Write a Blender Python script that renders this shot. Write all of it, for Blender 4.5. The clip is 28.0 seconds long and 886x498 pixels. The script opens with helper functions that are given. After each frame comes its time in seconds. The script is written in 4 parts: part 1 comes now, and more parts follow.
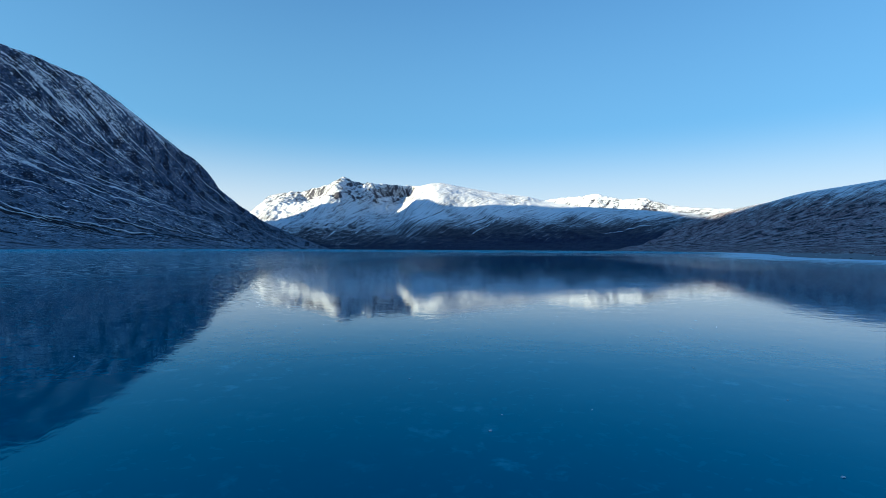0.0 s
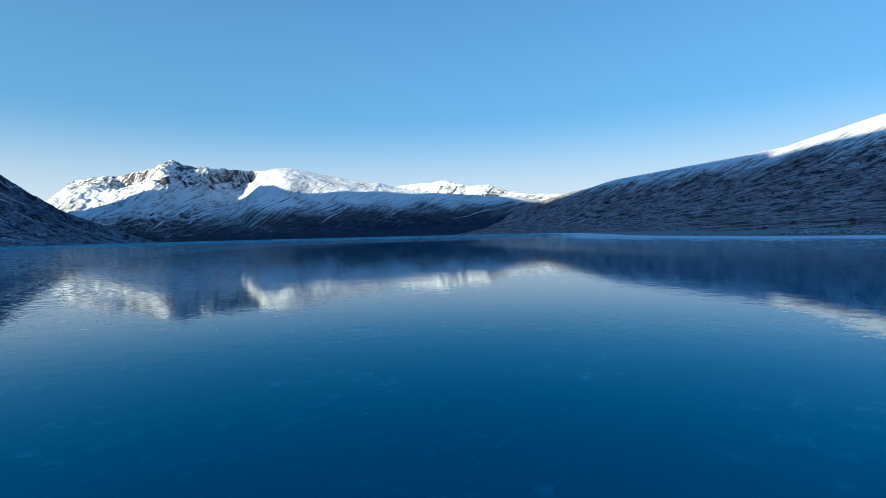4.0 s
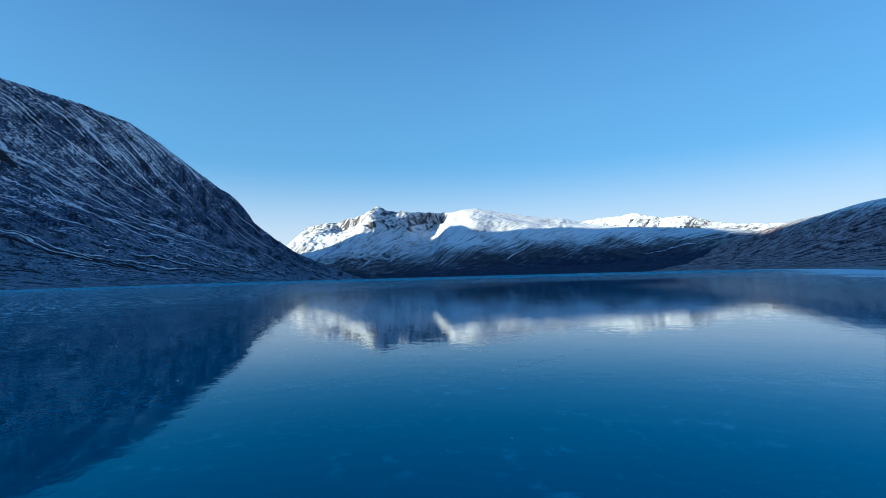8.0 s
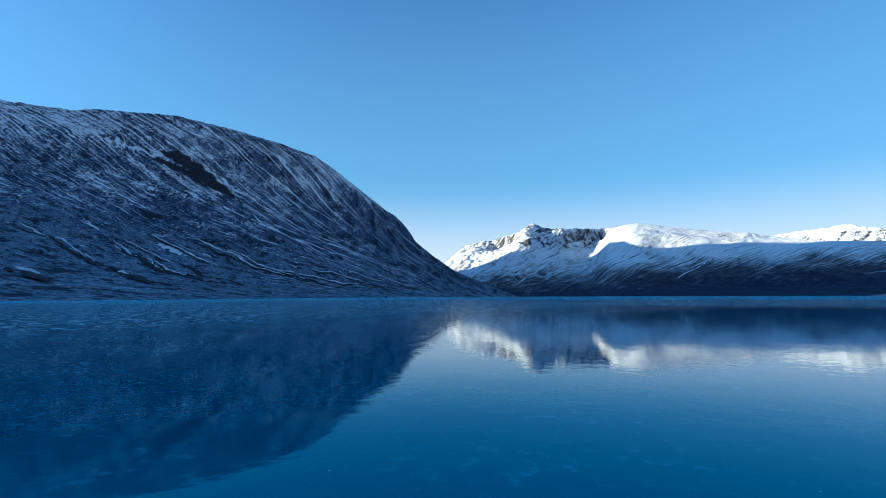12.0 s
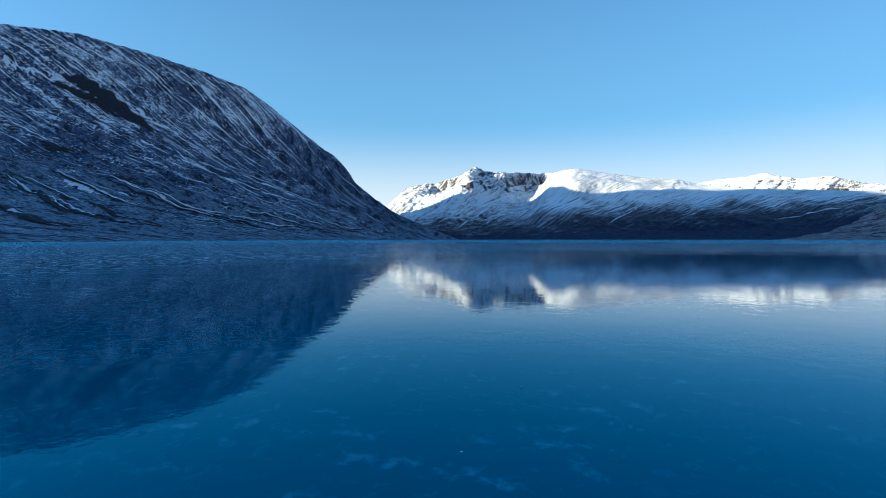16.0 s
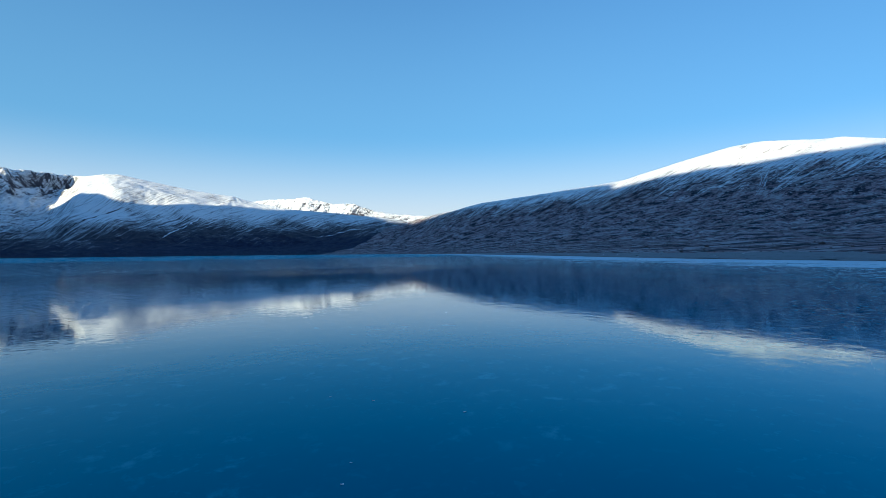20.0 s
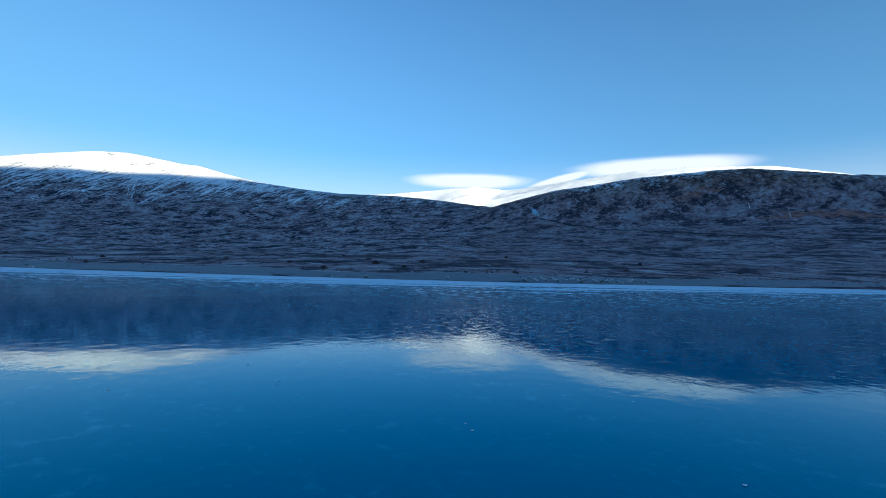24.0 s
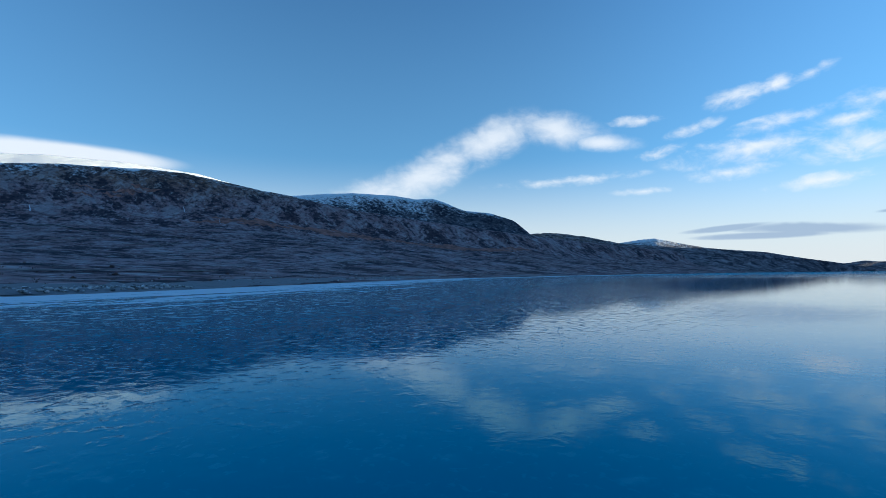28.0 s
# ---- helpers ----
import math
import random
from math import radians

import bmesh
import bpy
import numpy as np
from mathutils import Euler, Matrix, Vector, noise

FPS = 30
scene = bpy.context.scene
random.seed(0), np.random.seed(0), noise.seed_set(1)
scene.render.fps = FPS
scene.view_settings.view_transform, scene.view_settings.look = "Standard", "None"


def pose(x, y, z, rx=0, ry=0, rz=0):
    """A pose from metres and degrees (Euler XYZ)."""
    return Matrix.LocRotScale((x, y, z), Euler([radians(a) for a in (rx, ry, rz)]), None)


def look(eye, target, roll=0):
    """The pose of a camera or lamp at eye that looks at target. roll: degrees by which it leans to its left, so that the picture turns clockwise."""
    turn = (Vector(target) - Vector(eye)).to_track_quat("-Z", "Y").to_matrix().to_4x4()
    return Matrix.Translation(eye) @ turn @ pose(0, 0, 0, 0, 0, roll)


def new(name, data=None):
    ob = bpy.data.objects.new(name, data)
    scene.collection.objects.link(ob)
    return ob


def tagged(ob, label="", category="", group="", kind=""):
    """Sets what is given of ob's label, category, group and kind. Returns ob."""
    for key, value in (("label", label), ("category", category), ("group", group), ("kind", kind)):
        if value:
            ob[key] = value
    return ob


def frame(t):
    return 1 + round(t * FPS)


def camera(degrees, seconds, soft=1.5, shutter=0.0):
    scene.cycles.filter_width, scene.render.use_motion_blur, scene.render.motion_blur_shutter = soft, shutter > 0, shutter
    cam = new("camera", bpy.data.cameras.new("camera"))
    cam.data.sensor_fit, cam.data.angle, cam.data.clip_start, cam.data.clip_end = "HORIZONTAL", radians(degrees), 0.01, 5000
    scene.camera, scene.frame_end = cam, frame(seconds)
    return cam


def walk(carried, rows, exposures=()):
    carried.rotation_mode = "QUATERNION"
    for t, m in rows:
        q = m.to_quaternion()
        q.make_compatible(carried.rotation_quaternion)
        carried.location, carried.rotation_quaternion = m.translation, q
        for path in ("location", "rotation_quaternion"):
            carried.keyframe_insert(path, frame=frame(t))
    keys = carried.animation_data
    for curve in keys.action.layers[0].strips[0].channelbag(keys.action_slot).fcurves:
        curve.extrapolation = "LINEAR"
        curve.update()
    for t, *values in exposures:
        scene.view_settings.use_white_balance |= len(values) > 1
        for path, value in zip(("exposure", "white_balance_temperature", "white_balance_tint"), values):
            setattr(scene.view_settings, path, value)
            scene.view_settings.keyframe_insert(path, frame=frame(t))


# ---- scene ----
# A skater's turn over the clear ice of a mountain lake on a cold, low-sun day.

# ---- camera ----
cam = camera(85.2, 28.0, 0.65)
EYE = 1.6
# seconds, x, y, heading to the left of +y, tilt, lean
PATH = [
    (0.0, 0.00, 0.00, 2.92, 0.09, 0.32),
    (0.5, 0.21, 2.59, 1.94, 1.24, 0.59),
    (1.0, 0.46, 5.16, -2.31, -0.01, 0.52),
    (1.5, 0.74, 7.71, -4.60, -1.02, -0.17),
    (2.0, 1.08, 10.24, -6.43, -0.86, 0.21),
    (2.5, 1.45, 12.76, -9.88, -0.91, 0.90),
    (3.0, 1.87, 15.26, -13.83, -1.43, 0.08),
    (3.5, 2.36, 17.73, -14.34, -1.57, -1.47),
    (5.5, 5.08, 27.29, -14.17, -2.08, -1.07),
    (6.0, 5.92, 29.60, -11.49, -1.79, -1.66),
    (6.5, 6.75, 31.89, -8.01, -0.69, -1.83),
    (7.0, 7.48, 34.18, -3.03, 0.59, -1.23),
    (7.5, 8.10, 36.46, 2.28, 1.79, -1.33),
    (8.0, 8.60, 38.73, 7.19, 3.28, -1.48),
    (8.5, 8.98, 40.99, 11.18, 4.43, -1.54),
    (9.0, 9.27, 43.24, 14.96, 5.11, -1.06),
    (9.5, 9.48, 45.45, 18.57, 5.84, -0.60),
    (10.0, 9.60, 47.64, 21.50, 6.30, -0.44),
    (10.5, 9.66, 49.79, 23.55, 6.34, -0.27),
    (11.0, 9.66, 51.91, 24.88, 6.29, -0.28),
    (11.5, 9.62, 54.01, 26.03, 6.09, -0.21),
    (13.5, 9.48, 62.58, 22.18, 2.87, 0.26),
    (14.0, 9.46, 64.75, 20.91, 1.86, 0.49),
    (14.5, 9.45, 66.94, 17.03, 0.68, 1.23),
    (15.0, 9.45, 69.15, 15.29, 0.12, 0.47),
    (15.5, 9.46, 71.36, 17.08, -0.28, 0.07),
    (16.0, 9.48, 73.59, 18.82, -1.14, -0.00),
    (16.5, 9.52, 75.84, 16.93, -1.68, 0.08),
    (17.0, 9.57, 78.10, 10.40, -1.36, 0.20),
    (17.5, 9.64, 80.37, 5.69, -1.32, -0.39),
    (18.0, 9.73, 82.65, 1.30, -1.13, 0.20),
    (18.5, 9.83, 84.95, -5.61, -0.95, 0.10),
    (19.0, 9.95, 87.26, -15.03, -0.53, 0.43),
    (19.5, 10.09, 89.59, -23.28, -0.32, -0.33),
    (20.0, 10.27, 91.92, -30.55, 0.48, -0.65),
    (20.5, 10.54, 94.24, -38.21, 0.96, -0.52),
    (21.0, 10.93, 96.49, -47.27, 0.71, -0.17),
    (21.5, 11.46, 98.67, -56.34, 0.63, -0.16),
    (23.5, 14.88, 106.46, -89.27, 2.48, 2.35),
    (24.0, 16.00, 108.14, -97.98, 2.38, 1.46),
    (24.5, 17.21, 109.72, -105.44, 2.31, 0.40),
    (25.0, 18.50, 111.18, -112.83, 2.48, -0.08),
    (25.5, 19.88, 112.53, -120.89, 2.84, 0.10),
    (26.0, 21.34, 113.73, -129.09, 3.31, 0.22),
    (26.5, 22.87, 114.78, -137.02, 3.30, 0.09),
    (27.0, 24.47, 115.67, -144.84, 3.03, -0.22),
    (27.5, 26.11, 116.41, -153.08, 2.95, -0.58),
    (28.0, 27.78, 117.00, -159.95, 3.07, -0.55),
]

# seconds, stops, kelvin, tint
EXPOSURES = [
    (0.0, 1.58, 5080, 3), (3.0, 1.48, 5000, 3), (6.0, 1.46, 4930, 3), (9.0, 1.51, 4750, 3), (11.0, 1.55, 4770, 3), (14.0, 1.68, 5000, 3),
    (17.0, 1.70, 5110, 3), (20.0, 1.48, 5040, 3), (21.5, 1.46, 5010, 3), (24.0, 1.64, 5100, 3), (25.0, 1.66, 5100, 3), (27.0, 1.66, 5110, 3), (28.0, 1.46, 5120, 3),
]
walk(
    cam,
    [(t, pose(x, y, EYE, 90 + tilt, 0, turn) @ pose(0, 0, 0, 0, 0, lean)) for t, x, y, turn, tilt, lean in PATH],
    EXPOSURES,
)

# ---- sun and sky ----
SUN_BEARING, SUN_HEIGHT = 120.0, 7.0      # degrees to the left of +y, degrees up
CLOUD_LIGHT = (4.5, 3.95, 3.45, 1.0)
CLOUD_SHADE = (1.7, 1.9, 2.2, 1.0)
HAZE = (3.8, 3.35, 2.85, 1.0)
VEIL = (1.05, 1.87, 2.15, 1.0)


def sun_lamp():
    data = bpy.data.lights.new("sun", "SUN")
    data.energy, data.angle, data.color = 4.2, radians(0.5), (1.0, 0.76, 0.43)
    b, h = radians(SUN_BEARING), radians(SUN_HEIGHT)
    toward = Vector((-math.sin(b) * math.cos(h), math.cos(b) * math.cos(h), math.sin(h)))
    new("sun", data).matrix_world = look(toward * 3000, (0, 0, 0))


class Nodes:
    """Short hand for node trees."""

    def __init__(self, tree):
        self.tree = tree
        tree.nodes.clear()

    def node(self, kind, **settings):
        n = self.tree.nodes.new(kind)
        for key, value in settings.items():
            if key == "operation":
                n.operation = value
            elif key == "blend":
                n.data_type, n.blend_type = "RGBA", value
            elif key == "noise_dimensions":
                n.noise_dimensions = value
        return n

    def put(self, socket, value):
        if hasattr(value, "is_output"):
            self.tree.links.new(value, socket)
        else:
            socket.default_value = value

    def math(self, op, a, b=0.0, c=0.0, clamp=False):
        n = self.node("ShaderNodeMath", operation=op)
        n.use_clamp = clamp
        for socket, value in zip(n.inputs, (a, b, c)):
            self.put(socket, value)
        return n.outputs[0]

    def ramp(self, value, low, high, out_low=0.0, out_high=1.0):
        n = self.node("ShaderNodeMapRange")
        n.interpolation_type = "SMOOTHSTEP"
        for socket, v in zip(n.inputs, (value, low, high, out_low, out_high)):
            self.put(socket, v)
        return n.outputs[0]

    def vector(self, x=0.0, y=0.0, z=0.0):
        n = self.node("ShaderNodeCombineXYZ")
        for socket, v in zip(n.inputs, (x, y, z)):
            self.put(socket, v)
        return n.outputs[0]

    def split(self, v):
        n = self.node("ShaderNodeSeparateXYZ")
        self.put(n.inputs[0], v)
        return n.outputs

    def scaled(self, v, sx, sy, sz):
        n = self.node("ShaderNodeVectorMath", operation="MULTIPLY")
        self.put(n.inputs[0], v)
        n.inputs[1].default_value = (sx, sy, sz)
        return n.outputs[0]

    def scale(self, v, amount):
        n = self.node("ShaderNodeVectorMath", operation="SCALE")
        self.put(n.inputs[0], v)
        self.put(n.inputs["Scale"], amount)
        return n.outputs[0]

    def noise(self, v, scale, detail=4.0, rough=0.55, distort=0.0):
        n = self.node("ShaderNodeTexNoise")
        self.put(n.inputs["Vector"], v)
        n.inputs["Scale"].default_value, n.inputs["Detail"].default_value = scale, detail
        n.inputs["Roughness"].default_value, n.inputs["Distortion"].default_value = rough, distort
        return n.outputs[0]

    def mix(self, factor, a, b):
        n = self.node("ShaderNodeMix", blend="MIX")
        self.put(n.inputs["Factor"], factor)
        self.put(n.inputs[6], a)
        self.put(n.inputs[7], b)
        return n.outputs[2]

    def bump(self, height, strength, distance, normal=None):
        n = self.node("ShaderNodeBump")
        self.put(n.inputs["Height"], height)
        self.put(n.inputs["Strength"], strength)
        n.inputs["Distance"].default_value = distance
        if normal is not None:
            self.put(n.inputs["Normal"], normal)
        return n.outputs[0]


def cloudy_sky():
    world = bpy.data.worlds.new("sky")
    scene.world = world
    world.use_nodes = True
    k = Nodes(world.node_tree)
    sky = k.node("ShaderNodeTexSky")
    sky.sky_type, sky.sun_disc = "NISHITA", False
    sky.sun_elevation, sky.sun_rotation = radians(SUN_HEIGHT), radians(-SUN_BEARING)
    sky.altitude, sky.air_density, sky.dust_density, sky.ozone_density = 1000, 1.0, 0.1, 2.9
    way = k.node("ShaderNodeTexCoord").outputs["Generated"]
    x, y, z = k.split(way)
    azimuth = k.math("MULTIPLY", k.math("ARCTAN2", x, y), 57.2958)
    azimuth = k.math("ADD", azimuth, k.math("MULTIPLY", k.math("LESS_THAN", azimuth, 0.0), 360.0))
    height = k.math("MULTIPLY", k.math("ARCSINE", z), 57.2958)
    wisp = k.noise(k.scaled(way, 1.0, 1.0, 2.2), 9.0, 7.0, 0.55, 0.6)
    puff = k.noise(k.scaled(way, 1.0, 1.0, 1.6), 24.0, 6.0, 0.6, 0.3)

    def bank(az, el, wide, tall, tilt):
        """1 in the middle of a tilted oval of sky, 0 at its rim and outside."""
        c, s = math.cos(radians(tilt)), math.sin(radians(tilt))
        a, e = k.math("SUBTRACT", azimuth, az), k.math("SUBTRACT", height, el)
        p = k.math("DIVIDE", k.math("ADD", k.math("MULTIPLY", a, c), k.math("MULTIPLY", e, s)), wide)
        q = k.math("DIVIDE", k.math("SUBTRACT", k.math("MULTIPLY", e, c), k.math("MULTIPLY", a, s)), tall)
        r = k.math("ADD", k.math("MULTIPLY", p, p), k.math("MULTIPLY", q, q))
        return k.math("SUBTRACT", 1.0, k.math("SQRT", r), clamp=True)

    def torn(banks, ragged, amount, low, high):
        """The banks with edges torn by a noise."""
        inside = k.ramp(banks, 0.0, 0.25)
        whole = k.math("ADD", banks, k.math("MULTIPLY", k.math("MULTIPLY", k.math("SUBTRACT", ragged, 0.5), amount), inside))
        return k.ramp(whole, low, high)

    def union(banks):
        total = banks[0]
        for b in banks[1:]:
            total = k.math("MAXIMUM", total, b)
        return total

    # smooth caps over the snow ridge
    caps = union([bank(100.9, 10.45, 9.0, 1.1, 0), bank(122.0, 11.6, 11.0, 1.35, 0), bank(111.5, 10.6, 5.0, 0.6, 14)])
    caps = k.math("MULTIPLY", torn(caps, wisp, 0.35, 0.02, 0.50), 0.88)
    # the slanting bank over the headland and the scattered flakes behind it
    slant = union([bank(158.0, 11.8, 11.0, 3.4, 26), bank(166.0, 15.6, 8.0, 3.2, 22), bank(173.5, 16.4, 7.5, 2.6, -12), bank(178.5, 14.6, 5.5, 1.3, -8), bank(151.0, 9.0, 8.5, 3.0, 18)])
    slant = torn(slant, k.math("ADD", k.math("MULTIPLY", puff, 0.7), k.math("MULTIPLY", wisp, 0.3)), 1.2, 0.05, 1.05)
    flakes = union([bank(*spot) for spot in (
        (191.7, 17.5, 3.6, 1.5, 8), (195.4, 17.9, 2.0, 1.2, 15), (198.0, 18.3, 2.8, 0.8, 18), (182.1, 16.5, 4.5, 0.8, -4), (187.9, 15.0, 3.6, 0.9, 12), (194.5, 14.3, 6.0, 1.2, 8),
        (174.2, 10.6, 11.0, 0.9, 2), (184.6, 12.9, 3.6, 0.8, 10), (192.0, 12.2, 9.0, 1.9, 4), (191.2, 10.1, 5.5, 1.0, 2), (198.9, 8.5, 6.0, 1.0, 4), (201.0, 11.5, 6.0, 2.0, 4),
        (200.6, 13.8, 5.0, 1.0, 6), (203.0, 15.2, 5.0, 1.5, 8), (182.4, 8.9, 4.0, 0.6, 0), (208.0, 13.0, 9.0, 4.0, 5),
    )])
    flakes = torn(flakes, k.math("ADD", k.math("MULTIPLY", puff, 0.55), k.math("MULTIPLY", wisp, 0.45)), 3.6, 0.08, 1.55)
    bright = k.math("MAXIMUM", caps, k.math("MAXIMUM", k.math("MULTIPLY", slant, 0.84), k.math("MULTIPLY", flakes, 0.95)))
    low = union([bank(197.5, 4.1, 8.5, 0.75, -3), bank(194.0, 3.6, 8.0, 0.45, 0), bank(190.5, 4.5, 5.0, 0.4, 4), bank(203.5, 5.3, 2.0, 0.25, 4)])
    low = k.math("MULTIPLY", torn(low, wisp, 0.9, 0.05, 0.6), 0.8)
    # thin ice haze evens the sky out across the sun's line
    sunward = k.math("COSINE", k.math("MULTIPLY", k.math("ADD", azimuth, SUN_BEARING), math.pi / 180))
    hazy = k.math("COSINE", k.math("MULTIPLY", k.math("ADD", azimuth, 40.0), math.pi / 180))
    even = k.math("ADD", k.ramp(hazy, 0.30, 1.0, 0.90, 1.08), k.ramp(sunward, 0.3, 1.0, 0.0, 0.25))
    veil = k.math("MULTIPLY", k.ramp(height, 46.0, 8.0), k.ramp(hazy, -1.0, 0.2, 0.30, 0.60))
    haze = k.math("MULTIPLY", k.ramp(height, 14.0, 0.5), 0.95)
    clear = k.scale(sky.outputs[0], even)
    colour = k.mix(haze, k.mix(veil, clear, VEIL), HAZE)
    colour = k.mix(bright, colour, CLOUD_LIGHT)
    colour = k.mix(low, colour, CLOUD_SHADE)
    back = k.node("ShaderNodeBackground")
    back.inputs["Strength"].default_value = 0.085
    k.put(back.inputs["Color"], colour)
    k.put(k.node("ShaderNodeOutputWorld").inputs["Surface"], back.outputs[0])


sun_lamp()
cloudy_sky()


# ---- materials ----
def material(name):
    m = bpy.data.materials.new(name)
    m.use_nodes = True
    k = Nodes(m.node_tree)
    shader = k.node("ShaderNodeBsdfPrincipled")
    k.put(k.node("ShaderNodeOutputMaterial").inputs["Surface"], shader.outputs[0])
    return m, k, shader


def mountain_material(name, rock, heath, snow_low, snow_high, streak=1.0, dust=0.5, cover=1.0, patch=60.0, straw=0.5, reach=300.0, soft=0.42, width=15.0, steep=1.2, mottle=1.5, slant=0.0, rise=0.0, bare=None, dark=0.6, dip=3.0, climb=(0.0, 0.0)):
    """Bare rock, brown heath below, snow that thickens with height and lies in lines down the slope.
    slant: how far the lines lean; rise: how the snow line climbs along x, and climb: from what y southwards and how steeply; bare: east end and lower end of outcropping rock."""
    m, k, shader = material(name)
    place = k.node("ShaderNodeNewGeometry")
    spot = place.outputs["Position"]
    x, y, z = k.split(spot)
    nx, ny, nz = k.split(place.outputs["Normal"])
    along, up, none = k.split(k.node("ShaderNodeUVMap").outputs[0])
    plan = k.scaled(spot, 1.0, 1.0, 0.0)
    fall = k.vector(k.math("SUBTRACT", along, k.math("MULTIPLY", up, slant)), up)

    def off(n, amount):
        return k.math("MULTIPLY", k.math("SUBTRACT", n, 0.5), amount)

    def sum_of(*terms):
        total = terms[0]
        for t in terms[1:]:
            total = k.math("ADD", total, t)
        return total

    broad = k.noise(spot, 1.0 / (patch * 4), 4.0, 0.55)
    spots = k.noise(spot, 1.0 / patch, 7.0, 0.68)
    grain = k.noise(spot, 1.0 / 7.0, 6.0, 0.72)
    tufts = k.noise(k.scaled(spot, 1.0, 1.0, 3.0), 1.0 / 8.0, 5.0, 0.7, 0.4)
    lines = k.noise(k.scaled(fall, 1 / width, 1 / reach, 1.0), 1.0, 5.0, 0.62, 0.08)
    fine = k.noise(k.scaled(fall, 2.7 / width, 1 / (reach * 0.3), 1.0), 1.0, 4.0, 0.65, 0.15)
    line = sum_of(k.math("MULTIPLY", k.math("MINIMUM", x, 400.0), rise), k.math("MULTIPLY", k.math("MAXIMUM", k.math("SUBTRACT", climb[0], y), 0.0), climb[1]), snow_low)
    level = k.math("DIVIDE", k.math("SUBTRACT", z, line), snow_high - snow_low)
    level = k.math("MINIMUM", k.math("MAXIMUM", level, -dip), 1.0)
    depth = sum_of(
        k.math("MULTIPLY", level, cover), off(broad, 1.2), off(lines, 3.4 * streak), off(fine, 2.2 * streak), off(spots, mottle), off(grain, 2.6 * dust),
        k.math("MULTIPLY", k.math("SUBTRACT", nz, 0.88), steep),
    )
    if bare:
        ribs = k.noise(k.scaled(spot, 1.0, 1.0, 0.45), 1.0 / 55.0, 7.0, 0.72, 0.4)
        outcrop = k.math("MULTIPLY", k.ramp(x, bare[0] + 60, bare[0] - 60), k.ramp(k.math("ADD", z, off(spots, 120)), bare[1] - 30, bare[1] + 60))
        depth = k.math("SUBTRACT", depth, k.math("MULTIPLY", outcrop, k.ramp(ribs, 0.50, 0.60, 0.0, 2.0)))
    snow = k.math("MULTIPLY", k.ramp(depth, 0.59 - soft / 2, 0.59 + soft / 2), 0.95)
    dark_tone = (0.020, 0.020, 0.033, 1)
    ground = k.mix(k.ramp(k.math("ADD", level, off(spots, 1.6)), -0.5, 0.2), heath, rock)
    ground = k.mix(k.ramp(k.math("ADD", broad, off(spots, 0.8)), 0.36, 0.64), k.mix(0.4 * dark, ground, dark_tone), k.mix(min(0.22, 0.45 * straw), ground, (0.24, 0.25, 0.30, 1)))
    # dark patches and pale grass lie in dashes along the slope
    patches = k.noise(plan, 1 / 34.0, 6.0, 0.66, 0.2)
    ground = k.mix(k.math("MULTIPLY", k.ramp(k.math("ADD", patches, off(grain, 0.35)), 0.51, 0.41), min(1.0, 1.3 * dark)), ground, dark_tone)
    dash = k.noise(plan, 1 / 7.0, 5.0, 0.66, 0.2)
    ground = k.mix(k.math("MULTIPLY", k.ramp(k.math("ADD", dash, off(grain, 0.4)), 0.48, 0.38), dark), ground, dark_tone)
    ground = k.mix(k.math("MULTIPLY", k.ramp(k.math("ADD", tufts, off(grain, 0.6)), 0.52, 0.40), 0.9 * dark), ground, dark_tone)
    ground = k.mix(k.math("MULTIPLY", k.ramp(sum_of(patches, off(grain, 0.5), off(tufts, -0.3)), 0.53, 0.62), straw), ground, (0.42, 0.38, 0.38, 1))
    ground = k.mix(k.math("MULTIPLY", k.ramp(sum_of(dash, off(grain, 0.45), off(spots, 0.5)), 0.57, 0.65), straw), ground, (0.50, 0.46, 0.45, 1))
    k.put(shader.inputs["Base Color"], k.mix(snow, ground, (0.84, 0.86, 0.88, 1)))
    shader.inputs["Roughness"].default_value = 0.9
    shader.inputs["Specular IOR Level"].default_value = 0.15
    rough = sum_of(k.math("MULTIPLY", grain, 2.0), k.math("MULTIPLY", tufts, 3.0), k.math("MULTIPLY", lines, 3.0 * streak))
    k.put(shader.inputs["Normal"], k.bump(rough, 0.35, 2.5))
    return m


